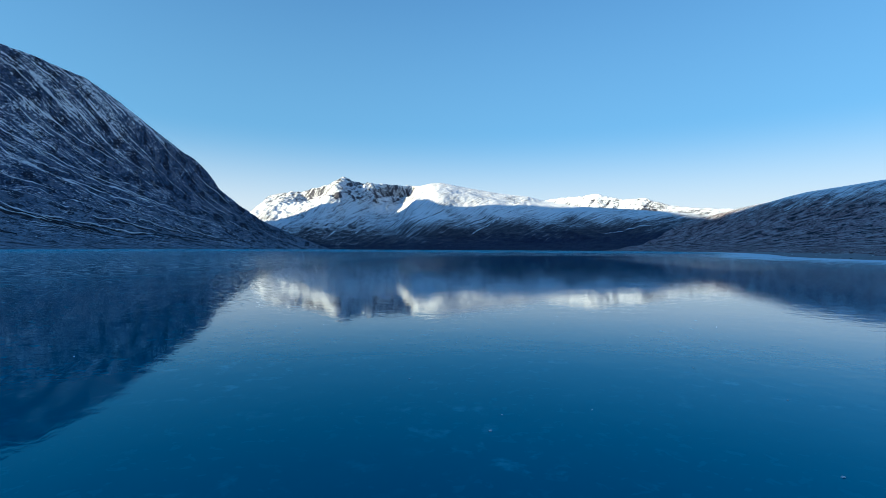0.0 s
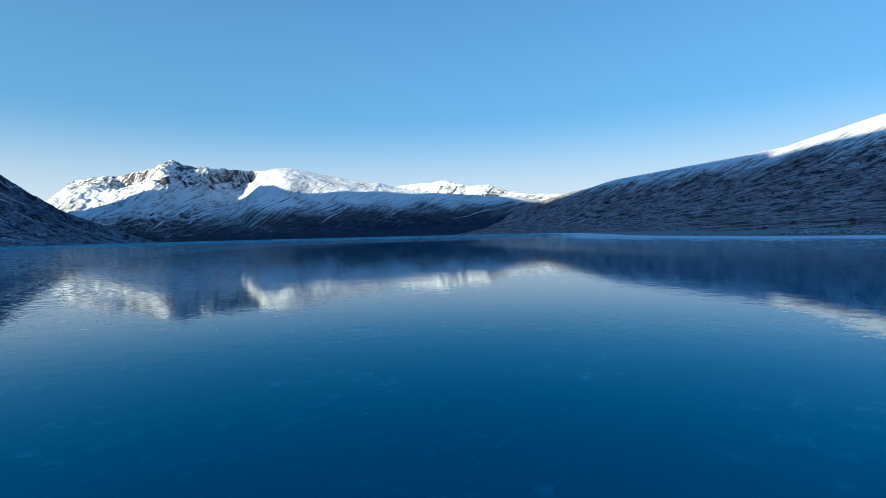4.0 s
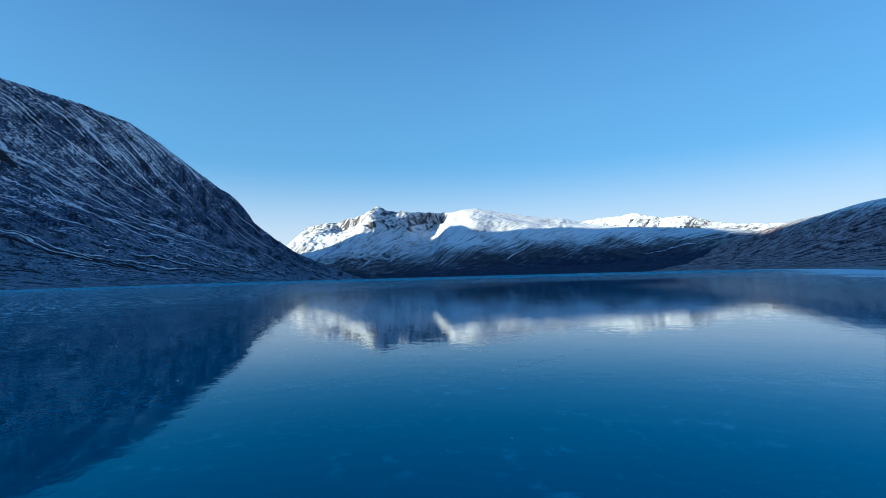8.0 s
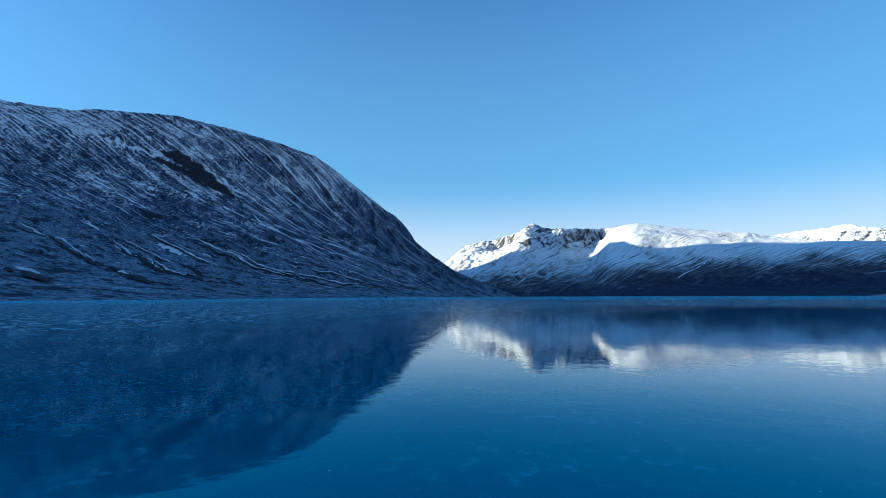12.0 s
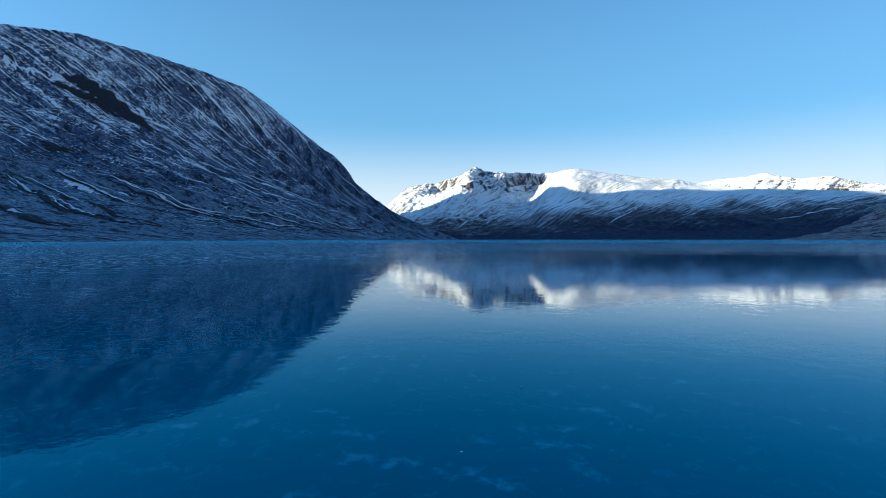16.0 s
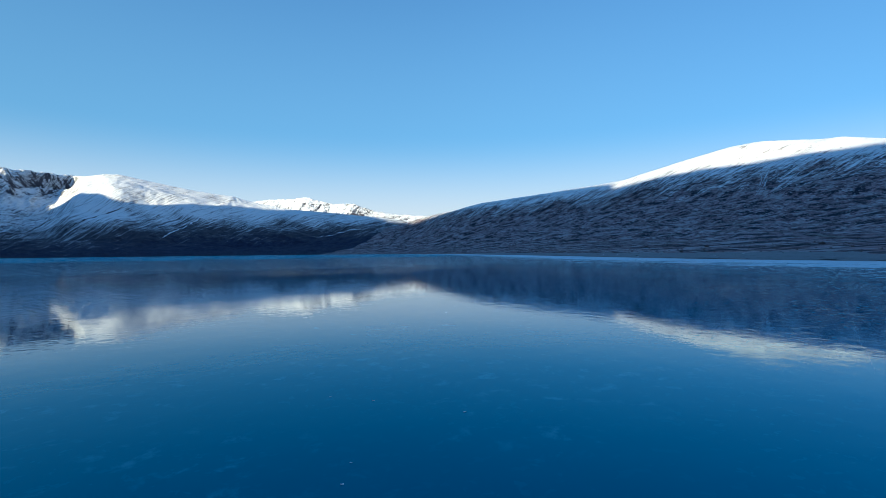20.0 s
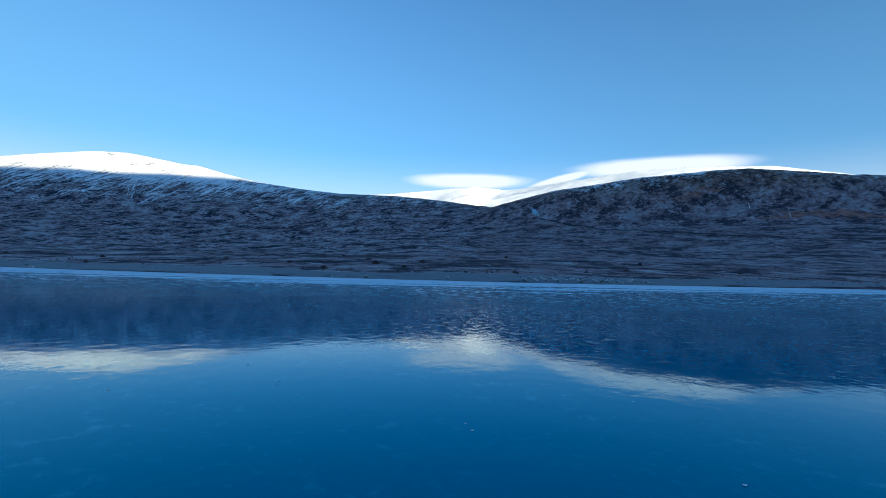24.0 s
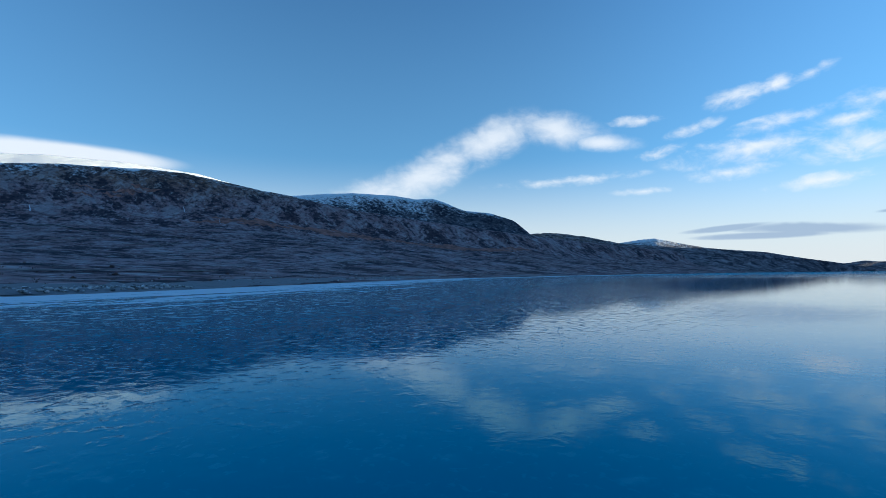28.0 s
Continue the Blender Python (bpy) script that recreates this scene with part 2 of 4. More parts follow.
def ice_material(name, frosted=False):
    """Clear black-blue lake ice: a mirror at a low glance, with frost flakes, bubbles and small swells."""
    m, k, shader = material(name)
    place = k.node("ShaderNodeNewGeometry").outputs["Position"]
    flat = k.scaled(place, 1.0, 1.0, 0.0)
    broad = k.noise(flat, 0.10, 4.0, 0.6)
    far = k.noise(flat, 0.045, 4.0, 0.6)
    # the lane that the skater follows, and how far off it a place lies
    ix, iy, iz = k.split(flat)
    lane = k.math("ADD", k.ramp(iy, -10.0, 60.0, 1.0, 12.0), k.ramp(iy, 92.0, 124.0, 0.0, 12.0))
    beside = k.math("SUBTRACT", ix, lane)
    off_way = k.math("MAXIMUM", k.math("ABSOLUTE", beside), k.math("SUBTRACT", k.math("ABSOLUTE", k.math("SUBTRACT", iy, 52.0)), 67.0))
    # milky clouds of bubbles under the surface; paler on the lane's near-shore side
    cloud = k.noise(flat, 3.2, 5.0, 0.62, 0.25)
    bubble = k.math("MULTIPLY", k.ramp(cloud, 0.53, 0.72), k.ramp(k.noise(flat, 0.40, 3.0, 0.6), 0.46, 0.66))
    deep = k.mix(k.ramp(broad, 0.3, 0.7), (0.0, 0.098, 0.168, 1), (0.0, 0.118, 0.197, 1))
    paler = k.mix(k.ramp(broad, 0.3, 0.7), (0.016, 0.165, 0.270, 1), (0.018, 0.190, 0.305, 1))
    deep = k.mix(k.ramp(beside, -4.0, 8.0), deep, paler)
    colour = k.mix(k.math("MULTIPLY", bubble, 0.75), deep, (0.14, 0.34, 0.44, 1))
    # frost flecks on top, in drifts, over a thin even rime
    small = k.ramp(k.noise(flat, 6.5, 3.0, 0.6, 0.4), 0.580, 0.640)
    large = k.ramp(k.noise(flat, 1.5, 5.0, 0.66, 0.6), 0.550, 0.585)
    drifts = k.ramp(k.noise(flat, 0.30, 4.0, 0.6), 0.40, 0.58)
    frost = k.math("MAXIMUM", k.math("MULTIPLY", small, k.ramp(drifts, 0.0, 1.0, 0.25, 0.9)), k.math("MULTIPLY", large, k.ramp(off_way, 16.0, 36.0)))
    drift = k.math("MULTIPLY", frost, k.ramp(off_way, 5.0, 24.0, 0.10, 1.0))
    gloss = k.math("ADD", 0.012, k.math("MULTIPLY", frost, 0.08))
    # pale haze of a low glance is painted in, stronger farther from the lane
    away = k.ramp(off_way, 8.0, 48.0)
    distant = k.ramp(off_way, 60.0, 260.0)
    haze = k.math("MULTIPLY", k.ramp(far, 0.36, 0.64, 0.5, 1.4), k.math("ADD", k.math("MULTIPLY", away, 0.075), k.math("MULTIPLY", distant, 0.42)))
    rime_haze = k.math("ADD", k.math("ADD", 0.012, haze), k.math("MULTIPLY", drift, 0.70))
    if frosted:
        u, v, w = k.split(k.node("ShaderNodeUVMap").outputs[0])
        streaks = k.noise(k.scaled(flat, 0.34, 0.05, 1.0), 1.0, 6.0, 0.65, 0.8)
        lumps = k.noise(flat, 1.2, 5.0, 0.65)
        edge = k.math("ADD", v, k.math("MULTIPLY", k.math("SUBTRACT", streaks, 0.5), 1.5))
        edge = k.math("ADD", edge, k.math("MULTIPLY", k.math("SUBTRACT", lumps, 0.5), 0.7))
        white = k.math("MULTIPLY", k.ramp(edge, 0.40, 0.66), k.ramp(v, 0.02, 0.2))
        colour = k.mix(k.math("MULTIPLY", white, 0.85), colour, (0.80, 0.85, 0.88, 1))
        gloss = k.math("ADD", gloss, k.math("MULTIPLY", white, 0.5))
        rime_haze = k.math("MAXIMUM", rime_haze, k.math("MULTIPLY", white, 0.8))
    swell = k.math("ADD", k.math("MULTIPLY", k.noise(flat, 0.5, 3.0, 0.5), 0.36), k.math("MULTIPLY", k.noise(flat, 2.4, 4.0, 0.6, 0.3), 0.22))
    # sparse low blisters, each a hand wide, that catch the sky or the shore
    blister = k.ramp(k.noise(flat, 3.4, 3.0, 0.55, 0.4), 0.52, 0.72)
    pits = k.ramp(k.noise(flat, 5.2, 2.0, 0.5, 0.3), 0.40, 0.28)
    swell = k.math("ADD", swell, k.math("MULTIPLY", k.math("SUBTRACT", blister, k.math("MULTIPLY", pits, 0.4)), k.math("MULTIPLY", k.ramp(far, 0.38, 0.62, 0.24, 0.52), k.ramp(off_way, 6.0, 19.0, 0.04, 1.0))))
    normal = k.bump(swell, 1.0, 0.011)
    skin, mirror, deeper, clear = (k.node(kind) for kind in ("ShaderNodeFresnel", "ShaderNodeBsdfAnisotropic", "ShaderNodeBsdfDiffuse", "ShaderNodeMixShader"))
    skin.inputs["IOR"].default_value = 1.31
    for node in (skin, mirror, deeper):
        k.put(node.inputs["Normal"], normal)
    glance = skin.outputs[0]
    k.put(mirror.inputs["Color"], k.mix(k.ramp(glance, 0.08, 0.50), (0.34, 0.82, 1.0, 1), (0.90, 0.96, 1.0, 1)))
    k.put(mirror.inputs["Roughness"], gloss)
    k.put(deeper.inputs["Color"], colour)
    k.put(clear.inputs[0], k.math("MULTIPLY", glance, k.math("SUBTRACT", 1.0, k.math("MULTIPLY", white, 0.85))) if frosted else glance)
    k.put(clear.inputs[1], deeper.outputs[0])
    k.put(clear.inputs[2], mirror.outputs[0])
    rime_haze_tint = k.mix(drift, (0.10, 0.52, 0.66, 1), (0.84, 0.88, 0.86, 1))
    powder = k.node("ShaderNodeBsdfDiffuse")
    k.put(powder.inputs["Color"], k.mix(white, rime_haze_tint, (0.74, 0.82, 0.88, 1)) if frosted else rime_haze_tint)
    layers = k.node("ShaderNodeMixShader")
    k.put(layers.inputs[0], rime_haze)
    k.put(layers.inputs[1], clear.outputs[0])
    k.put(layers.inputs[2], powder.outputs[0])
    k.put(m.node_tree.nodes["Material Output"].inputs["Surface"], layers.outputs[0])
    m.node_tree.nodes.remove(shader)
    return m


def stone_material(name, tone, snow=0.25):
    m, k, shader = material(name)
    place = k.node("ShaderNodeNewGeometry")
    chance = k.node("ShaderNodeObjectInfo").outputs["Random"]
    nx, ny, nz = k.split(place.outputs["Normal"])
    grain = k.math("ADD", k.math("MULTIPLY", k.noise(place.outputs["Position"], 9.0, 6.0, 0.7), 0.5), k.math("MULTIPLY", k.noise(place.outputs["Position"], 0.9, 5.0, 0.7), 0.5))
    spots = k.noise(place.outputs["Position"], 1.3, 5.0, 0.6)
    dark = tuple(0.28 * c for c in tone[:3]) + (1,)
    colour = k.mix(k.ramp(k.math("ADD", grain, k.math("MULTIPLY", k.math("SUBTRACT", chance, 0.5), 0.4)), 0.38, 0.60), dark, tone)
    white = k.math("MULTIPLY", k.ramp(k.math("ADD", nz, k.math("MULTIPLY", spots, 0.8)), 1.15, 1.4), snow)
    k.put(shader.inputs["Base Color"], k.mix(white, colour, (0.8, 0.83, 0.86, 1)))
    shader.inputs["Roughness"].default_value = 0.85
    k.put(shader.inputs["Normal"], k.bump(k.math("ADD", grain, spots), 0.7, 0.05))
    return m


def plain_material(name, colour, rough, scale=8.0, vary=0.35):
    m, k, shader = material(name)
    place = k.node("ShaderNodeNewGeometry").outputs["Position"]
    other = tuple(c * (1 - vary) for c in colour[:3]) + (1,)
    k.put(shader.inputs["Base Color"], k.mix(k.ramp(k.noise(place, scale, 5.0, 0.65), 0.3, 0.7), other, colour))
    shader.inputs["Roughness"].default_value = rough
    return m


# the rock and the STEEP and ALPINE heaths have shadow blue mixed in
HEATH, SHADOW_BLUE_ROCK = (0.420, 0.275, 0.280, 1), (0.085, 0.128, 0.225, 1)
STEEP = mountain_material("streaked_scree", SHADOW_BLUE_ROCK, (0.250, 0.310, 0.390, 1), 110, 430, 1.1, 1.5, 0.84, 45, 0.22, 360, 0.22, 7, slant=-0.3, dark=0.66, dip=0.6, climb=(1450.0, 0.15))
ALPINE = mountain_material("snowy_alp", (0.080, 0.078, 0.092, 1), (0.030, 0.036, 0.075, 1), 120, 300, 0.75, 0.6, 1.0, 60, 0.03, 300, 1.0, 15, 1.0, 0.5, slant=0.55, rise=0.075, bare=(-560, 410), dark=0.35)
PALE = mountain_material("distant_snow", SHADOW_BLUE_ROCK, SHADOW_BLUE_ROCK, -300, 300, 0.3, 0.6, 1.45, 120, 0.2, 300, 0.6, 15, 2.6, dip=0.6)
PEAKS = mountain_material("far_snow_and_rock", (0.10, 0.10, 0.12, 1), SHADOW_BLUE_ROCK, 20, 520, 0.4, 1.2, 1.3, 90, 0.05, 200, 0.5, 15, 3.0, 1.7, dip=0.6)
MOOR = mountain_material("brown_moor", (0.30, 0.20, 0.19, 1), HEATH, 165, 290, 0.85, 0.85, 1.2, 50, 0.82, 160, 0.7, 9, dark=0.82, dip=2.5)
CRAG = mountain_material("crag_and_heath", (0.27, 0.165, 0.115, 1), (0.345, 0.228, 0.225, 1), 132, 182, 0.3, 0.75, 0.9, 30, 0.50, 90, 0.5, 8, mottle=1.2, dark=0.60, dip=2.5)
TOPS = mountain_material("dusted_plateau", (0.110, 0.105, 0.120, 1), (0.120, 0.110, 0.125, 1), 115, 195, 0.15, 0.9, 1.0, 14, 0.2, 90, 0.9, 8, 2.6, 0.5, dip=2.0)
LOW = mountain_material("low_moor", (0.42, 0.27, 0.17, 1), (0.210, 0.165, 0.170, 1), 120, 260, 0.3, 0.8, 0.7, 40, 0.6, 90, dip=0.6)
SNOW = plain_material("drifted_snow", (0.84, 0.87, 0.90, 1), 0.8, 0.15, 0.25)
# crags get a near-black base colour
CLIFF = plain_material("dark_crag", (0.022, 0.020, 0.028, 1), 0.75, 0.25, 0.6)
# gully shadow and dark growth are put into this colour
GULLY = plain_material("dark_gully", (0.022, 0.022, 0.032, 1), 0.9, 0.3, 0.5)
RUSSET = plain_material("russet_band", (0.42, 0.205, 0.16, 1), 0.95, 0.12, 0.7)
PATH_EARTH = plain_material("pale_grass", (0.27, 0.235, 0.22, 1), 0.95, 0.3, 0.5)
BLUE_ICE = plain_material("frozen_fall", (0.45, 0.66, 0.78, 1), 0.35, 0.4, 0.35)
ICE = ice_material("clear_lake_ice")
SHORE_ICE = ice_material("frosted_shore_ice", True)
STONE = stone_material("shore_stone", (0.50, 0.49, 0.49, 1), 0.75)
GRAVEL = stone_material("gravel", (0.17, 0.165, 0.17, 1), 0.10)
TWIG = plain_material("bare_twigs", (0.17, 0.115, 0.105, 1), 0.9)
CRUMB = plain_material("snow_crumb", (0.93, 0.94, 0.95, 1), 0.6, 60.0, 0.1)
RIME = plain_material("thin_rime", (0.45, 0.66, 0.76, 1), 0.6, 3.0, 0.5)
CRACK = plain_material("white_crack", (0.48, 0.66, 0.78, 1), 0.10, 3.0, 0.45)
EARTH = plain_material("valley_floor", HEATH, 0.95, 0.02)


# ---- terrain tools ----
def lattice(ix, iy, seed):
    n = (ix * 374761393 + iy * 668265263 + seed * 974634777) & 0xFFFFFFFF
    n = ((n ^ (n >> 13)) * 1274126177) & 0xFFFFFFFF
    return ((n ^ (n >> 16)) & 0xFFFF) / 65535.0


def value_noise(x, y, seed):
    ix, iy = np.floor(x).astype(np.int64), np.floor(y).astype(np.int64)
    fx, fy = x - ix, y - iy
    fx, fy = fx * fx * fx * (fx * (fx * 6 - 15) + 10), fy * fy * fy * (fy * (fy * 6 - 15) + 10)
    a, b = lattice(ix, iy, seed), lattice(ix + 1, iy, seed)
    c, d = lattice(ix, iy + 1, seed), lattice(ix + 1, iy + 1, seed)
    return (a + (b - a) * fx) * (1 - fy) + (c + (d - c) * fx) * fy


def fractal(x, y, seed, octaves=5, gain=0.5):
    """Rolling noise, about -1 to 1."""
    total, size = 0.0, 1.0
    for n in range(octaves):
        total = total + size * (2 * value_noise(x * 2**n + 7.3 * n, y * 2**n - 3.1 * n, seed + n) - 1)
        size *= gain
    return total


def ridged(x, y, seed, octaves=4):
    """Sharp crests, about 0 to 1."""
    total, size = 0.0, 0.5
    for n in range(octaves):
        total = total + size * (1 - np.abs(2 * value_noise(x * 2**n, y * 2**n, seed + n) - 1))
        size *= 0.5
    return total


def sheet(name, px, py, pz, mat, uv=None):
    """A grid of places (rows x columns) as one smooth mesh."""
    rows, cols = px.shape
    mesh = bpy.data.meshes.new(name)
    mesh.vertices.add(rows * cols)
    mesh.vertices.foreach_set("co", np.stack([px, py, pz], -1).astype(np.float32).ravel())
    i = (np.arange(rows - 1)[:, None] * cols + np.arange(cols - 1)[None]).ravel()
    quads = np.stack([i, i + 1, i + 1 + cols, i + cols], -1)
    mesh.loops.add(quads.size)
    mesh.loops.foreach_set("vertex_index", quads.ravel().astype(np.int32))
    mesh.polygons.add(len(quads))
    mesh.polygons.foreach_set("loop_start", np.arange(0, quads.size, 4, dtype=np.int32))
    mesh.polygons.foreach_set("use_smooth", np.ones(len(quads), dtype=bool))
    if uv is not None:
        layer = mesh.uv_layers.new(name="UVMap")
        layer.data.foreach_set("uv", np.stack([uv[0], uv[1]], -1).reshape(-1, 2)[quads.ravel()].astype(np.float32).ravel())
    mesh.update(calc_edges=True)
    mesh.materials.append(mat)
    ob = new(name, mesh)
    return ob


def spread(points, n):
    """n rows along a polyline, evenly by its length."""
    p = np.array(points, float)
    along = np.r_[0, np.cumsum(np.hypot(*np.diff(p[:, :2], axis=0).T))]
    at = np.linspace(0, along[-1], n)
    return np.stack([np.interp(at, along, p[:, c]) for c in range(p.shape[1])], -1)


def eased(values, width):
    if width < 2:
        return values
    half = width // 2
    kernel = np.hanning(2 * half + 3)[1:-1]
    kernel /= kernel.sum()
    return np.stack([np.convolve(np.pad(v, half, mode="edge"), kernel, "valid") for v in values.T], -1)


VIEW = np.array([12.0, 75.0])
SLOPES = []
BY_NAME = {}


def height(x, y):
    """The highest slope at a place near the shore."""
    best = 0.0
    for px, py, pz in SLOPES:
        far = (px[:60] - x) ** 2 + (py[:60] - y) ** 2
        n = np.unravel_index(np.argmin(far), far.shape)
        if far[n] < 400:
            best = max(best, float(pz[n]))
    return best


def mountain(name, foot, crest, profile, mat, cols, rows, back=(800.0, 0.8), soft=9, relief=10.0, gullies=8.0, crags=2.0, grain=80.0, seed=1, foot_z=-0.6, away=None, rugged=None, carve=None):
    """A mountainside from its foot to its crest and down behind. Foot and crest are polylines of matching ends;
    profile: (part of the way, part of the height) pairs. Without a foot, the crest's rows hold a foot's x, y first."""
    if foot is None:
        both = np.array(crest, float)
        mid = np.c_[0.5 * (both[:, 0] + both[:, 2]), 0.5 * (both[:, 1] + both[:, 3]), both]
        mid = spread(mid, cols)
        f, c = mid[:, 2:4], mid[:, 4:7]
    else:
        f, c = spread(foot, cols), spread(crest, cols)
    f, c = eased(f, soft * 3), eased(c, soft)
    v = np.linspace(0, 1, rows)
    share = np.interp(v, *np.array(profile).T)
    share = np.convolve(np.pad(share, 4, mode="reflect", reflect_type="odd"), np.ones(9) / 9, "valid")
    share[0], share[-1] = 0.0, 1.0
    px = f[None, :, 0] + v[:, None] * (c[:, :2] - f)[None, :, 0]
    py = f[None, :, 1] + v[:, None] * (c[:, :2] - f)[None, :, 1]
    pz = foot_z + share[:, None] * (c[None, :, 2] - foot_z)
    run = np.hypot(*(c[:, :2] - f).T)
    along = np.r_[0, np.cumsum(np.hypot(*np.diff(0.5 * (f + c[:, :2]), axis=0).T))]
    u = np.broadcast_to(along[None], px.shape)
    w = v[:, None] * run[None]
    if carve is not None:
        pz = carve(px, py, pz, np.broadcast_to(np.linspace(0, 1, cols)[None], px.shape), np.broadcast_to(v[:, None], px.shape))
    hold = (np.sin(np.pi * np.clip(v, 0, 1)) ** 0.7 * np.minimum(1, v * 6))[:, None] * np.minimum(1, np.maximum(c[None, :, 2], 5) / 150)
    pz = pz + hold * relief * fractal(px / (grain * 3), py / (grain * 3), seed)
    pz = pz - hold * gullies * (ridged(u / grain + 0.4 * fractal(px / 300, py / 300, seed + 5), w / (grain * 9), seed + 9) - 0.5)
    crisp = np.minimum(1, v * 8)[:, None] * np.minimum(1, np.maximum(c[None, :, 2], 3) / 120)
    if rugged is not None:
        crisp = crisp * np.interp(np.linspace(0, 1, cols), *np.array(rugged).T)[None]
    stony = 0.4 * fractal(px / (grain * 0.3), py / (grain * 0.3), seed + 20, 4, 0.6) + 2.2 * (ridged(px / (grain * 0.42), py / (grain * 0.42), seed + 33, 5) - 0.62)
    pz = pz + crisp * crags * stony
    steps = np.linspace(0, 1, 26)[1:] ** 1.5
    outward = c[:, :2] - (VIEW if away is None else np.array(away))
    outward = outward / np.linalg.norm(outward, axis=1)[:, None]
    qx = c[None, :, 0] + steps[:, None] * back[0] * outward[None, :, 0]
    qy = c[None, :, 1] + steps[:, None] * back[0] * outward[None, :, 1]
    qz = pz[-1][None] - (c[None, :, 2] - foot_z) * back[1] * steps[:, None] ** 1.3
    SLOPES.append((px, py, pz))
    BY_NAME[name] = SLOPES[-1]
    return sheet(name, np.r_[px, qx], np.r_[py, qy], np.r_[pz, qz], mat,
                 (np.r_[u, np.broadcast_to(along[None], qx.shape)], np.r_[w, run[None] + steps[:, None] * back[0]]))


# ---- shores ----
RIGHT_SHORE = [(-420, -1500), (-260, -1150), (-120, -780), (-20, -500), (60, -250), (97, -83), (93, 0), (83, 50), (78, 88), (88, 125), (105, 165), (135, 215), (180, 300), (280, 500), (430, 900), (600, 1500), (640, 2100), (560, 2650), (300, 3000)]
LEFT_SHORE = [(-900, -2100), (-620, -1300), (-380, -650), (-250, -150), (-248, 60), (-262, 140), (-300, 260), (-400, 470), (-520, 740), (-620, 1000), (-690, 1400), (-670, 1700), (-560, 1950), (-640, 2500), (-800, 2900)]


def lake():
    left, right = spread(LEFT_SHORE, 160), spread(RIGHT_SHORE, 160)
    across = np.linspace(-0.06, 1.06, 24)[:, None]
    px = left[None, :, 0] * (1 - across) + right[None, :, 0] * across
    py = left[None, :, 1] * (1 - across) + right[None, :, 1] * across
    ob = sheet("lake_ice", px[::-1], py[::-1], np.zeros_like(px), ICE)
    tagged(ob, "clear dark blue frozen lake ice mirroring mountains and sky", "lake ice", kind="structure")
    # the frosted rim along the near shore
    rim = [p for p in RIGHT_SHORE if -600 < p[1] < 1000]
    r = eased(spread(rim, 700), 25)
    side = np.gradient(r, axis=0)
    side = np.stack([-side[:, 1], side[:, 0]], -1) / np.linalg.norm(side, axis=1)[:, None]
    wide = np.linspace(-4, 46, 18)[:, None, None]
    g = r[None] + wide * side[None]
    u = np.broadcast_to(np.linspace(0, 1, 700)[None], g.shape[:2])
    lift = np.interp(wide[..., 0], [-4, 36, 46], [0.006, 0.004, -0.006]) + np.zeros(g.shape[:2])
    ob = sheet("shore_ice", g[..., 0], g[..., 1], lift, SHORE_ICE, (u, np.broadcast_to(1 - (wide[..., 0] + 4) / 50, g.shape[:2])))
    tagged(ob, "white frosted streaky ice along the gravel shore", "shore ice", kind="structure")


def valley_floor():
    ring = np.linspace(0, 2 * np.pi, 129)
    r = np.linspace(0, 1, 20)[:, None] ** 1.2 * 4900
    px, py = VIEW[0] + r * np.cos(ring)[None], VIEW[1] + r * np.sin(ring)[None]
    tagged(sheet("ground", px, py, np.full(px.shape, -2.0), EARTH), "dark heath ground of the wide valley", "ground", kind="structure")


# ---- mountains ----
def smooth(x, low, high):
    t = np.clip((x - low) / (high - low), 0, 1)
    return t * t * (3 - 2 * t)


def cirque(px, py, pz, a, v):
    """A hollow under a steep headwall beside the rocky peak, a smaller one in its shoulder, and a brow in front of the dome."""
    wall = smooth(a, 0.268, 0.288) * (1 - smooth(a, 0.352, 0.375))
    pz = pz - 95 * wall * smooth(v, 0.80, 0.90) * (1 - smooth(v, 0.945, 0.99))
    notch = smooth(a, 0.100, 0.115) * (1 - smooth(a, 0.158, 0.175))
    pz = pz - 70 * notch * smooth(v, 0.74, 0.86) * (1 - smooth(v, 0.94, 0.985))
    lean = a - 0.240 - 0.13 * (1 - v)
    spur = np.exp(-(lean / np.where(lean < 0, 0.030, 0.007)) ** 2)
    pz = pz + 70 * spur * smooth(v, 0.62, 0.82) * (1 - smooth(v, 0.84, 0.97))
    brow = smooth(a, 0.42, 0.46) * (1 - smooth(a, 0.54, 0.58))
    return pz + 18 * brow * smooth(v, 0.55, 0.72) * (1 - smooth(v, 0.78, 0.92))


def fluted(px, py, pz, a, v):
    """Upright ribs and clefts in the cliff band under the bluff's brow."""
    band = smooth(v, 0.76, 0.86) * (1 - smooth(v, 0.95, 0.995)) * smooth(a, 0.10, 0.2) * (1 - smooth(a, 0.62, 0.72))
    return pz - 9 * band * (ridged(a * 90 + 0.5 * fractal(a * 40, v * 6, 55), v * 2.0, 57) - 0.45)


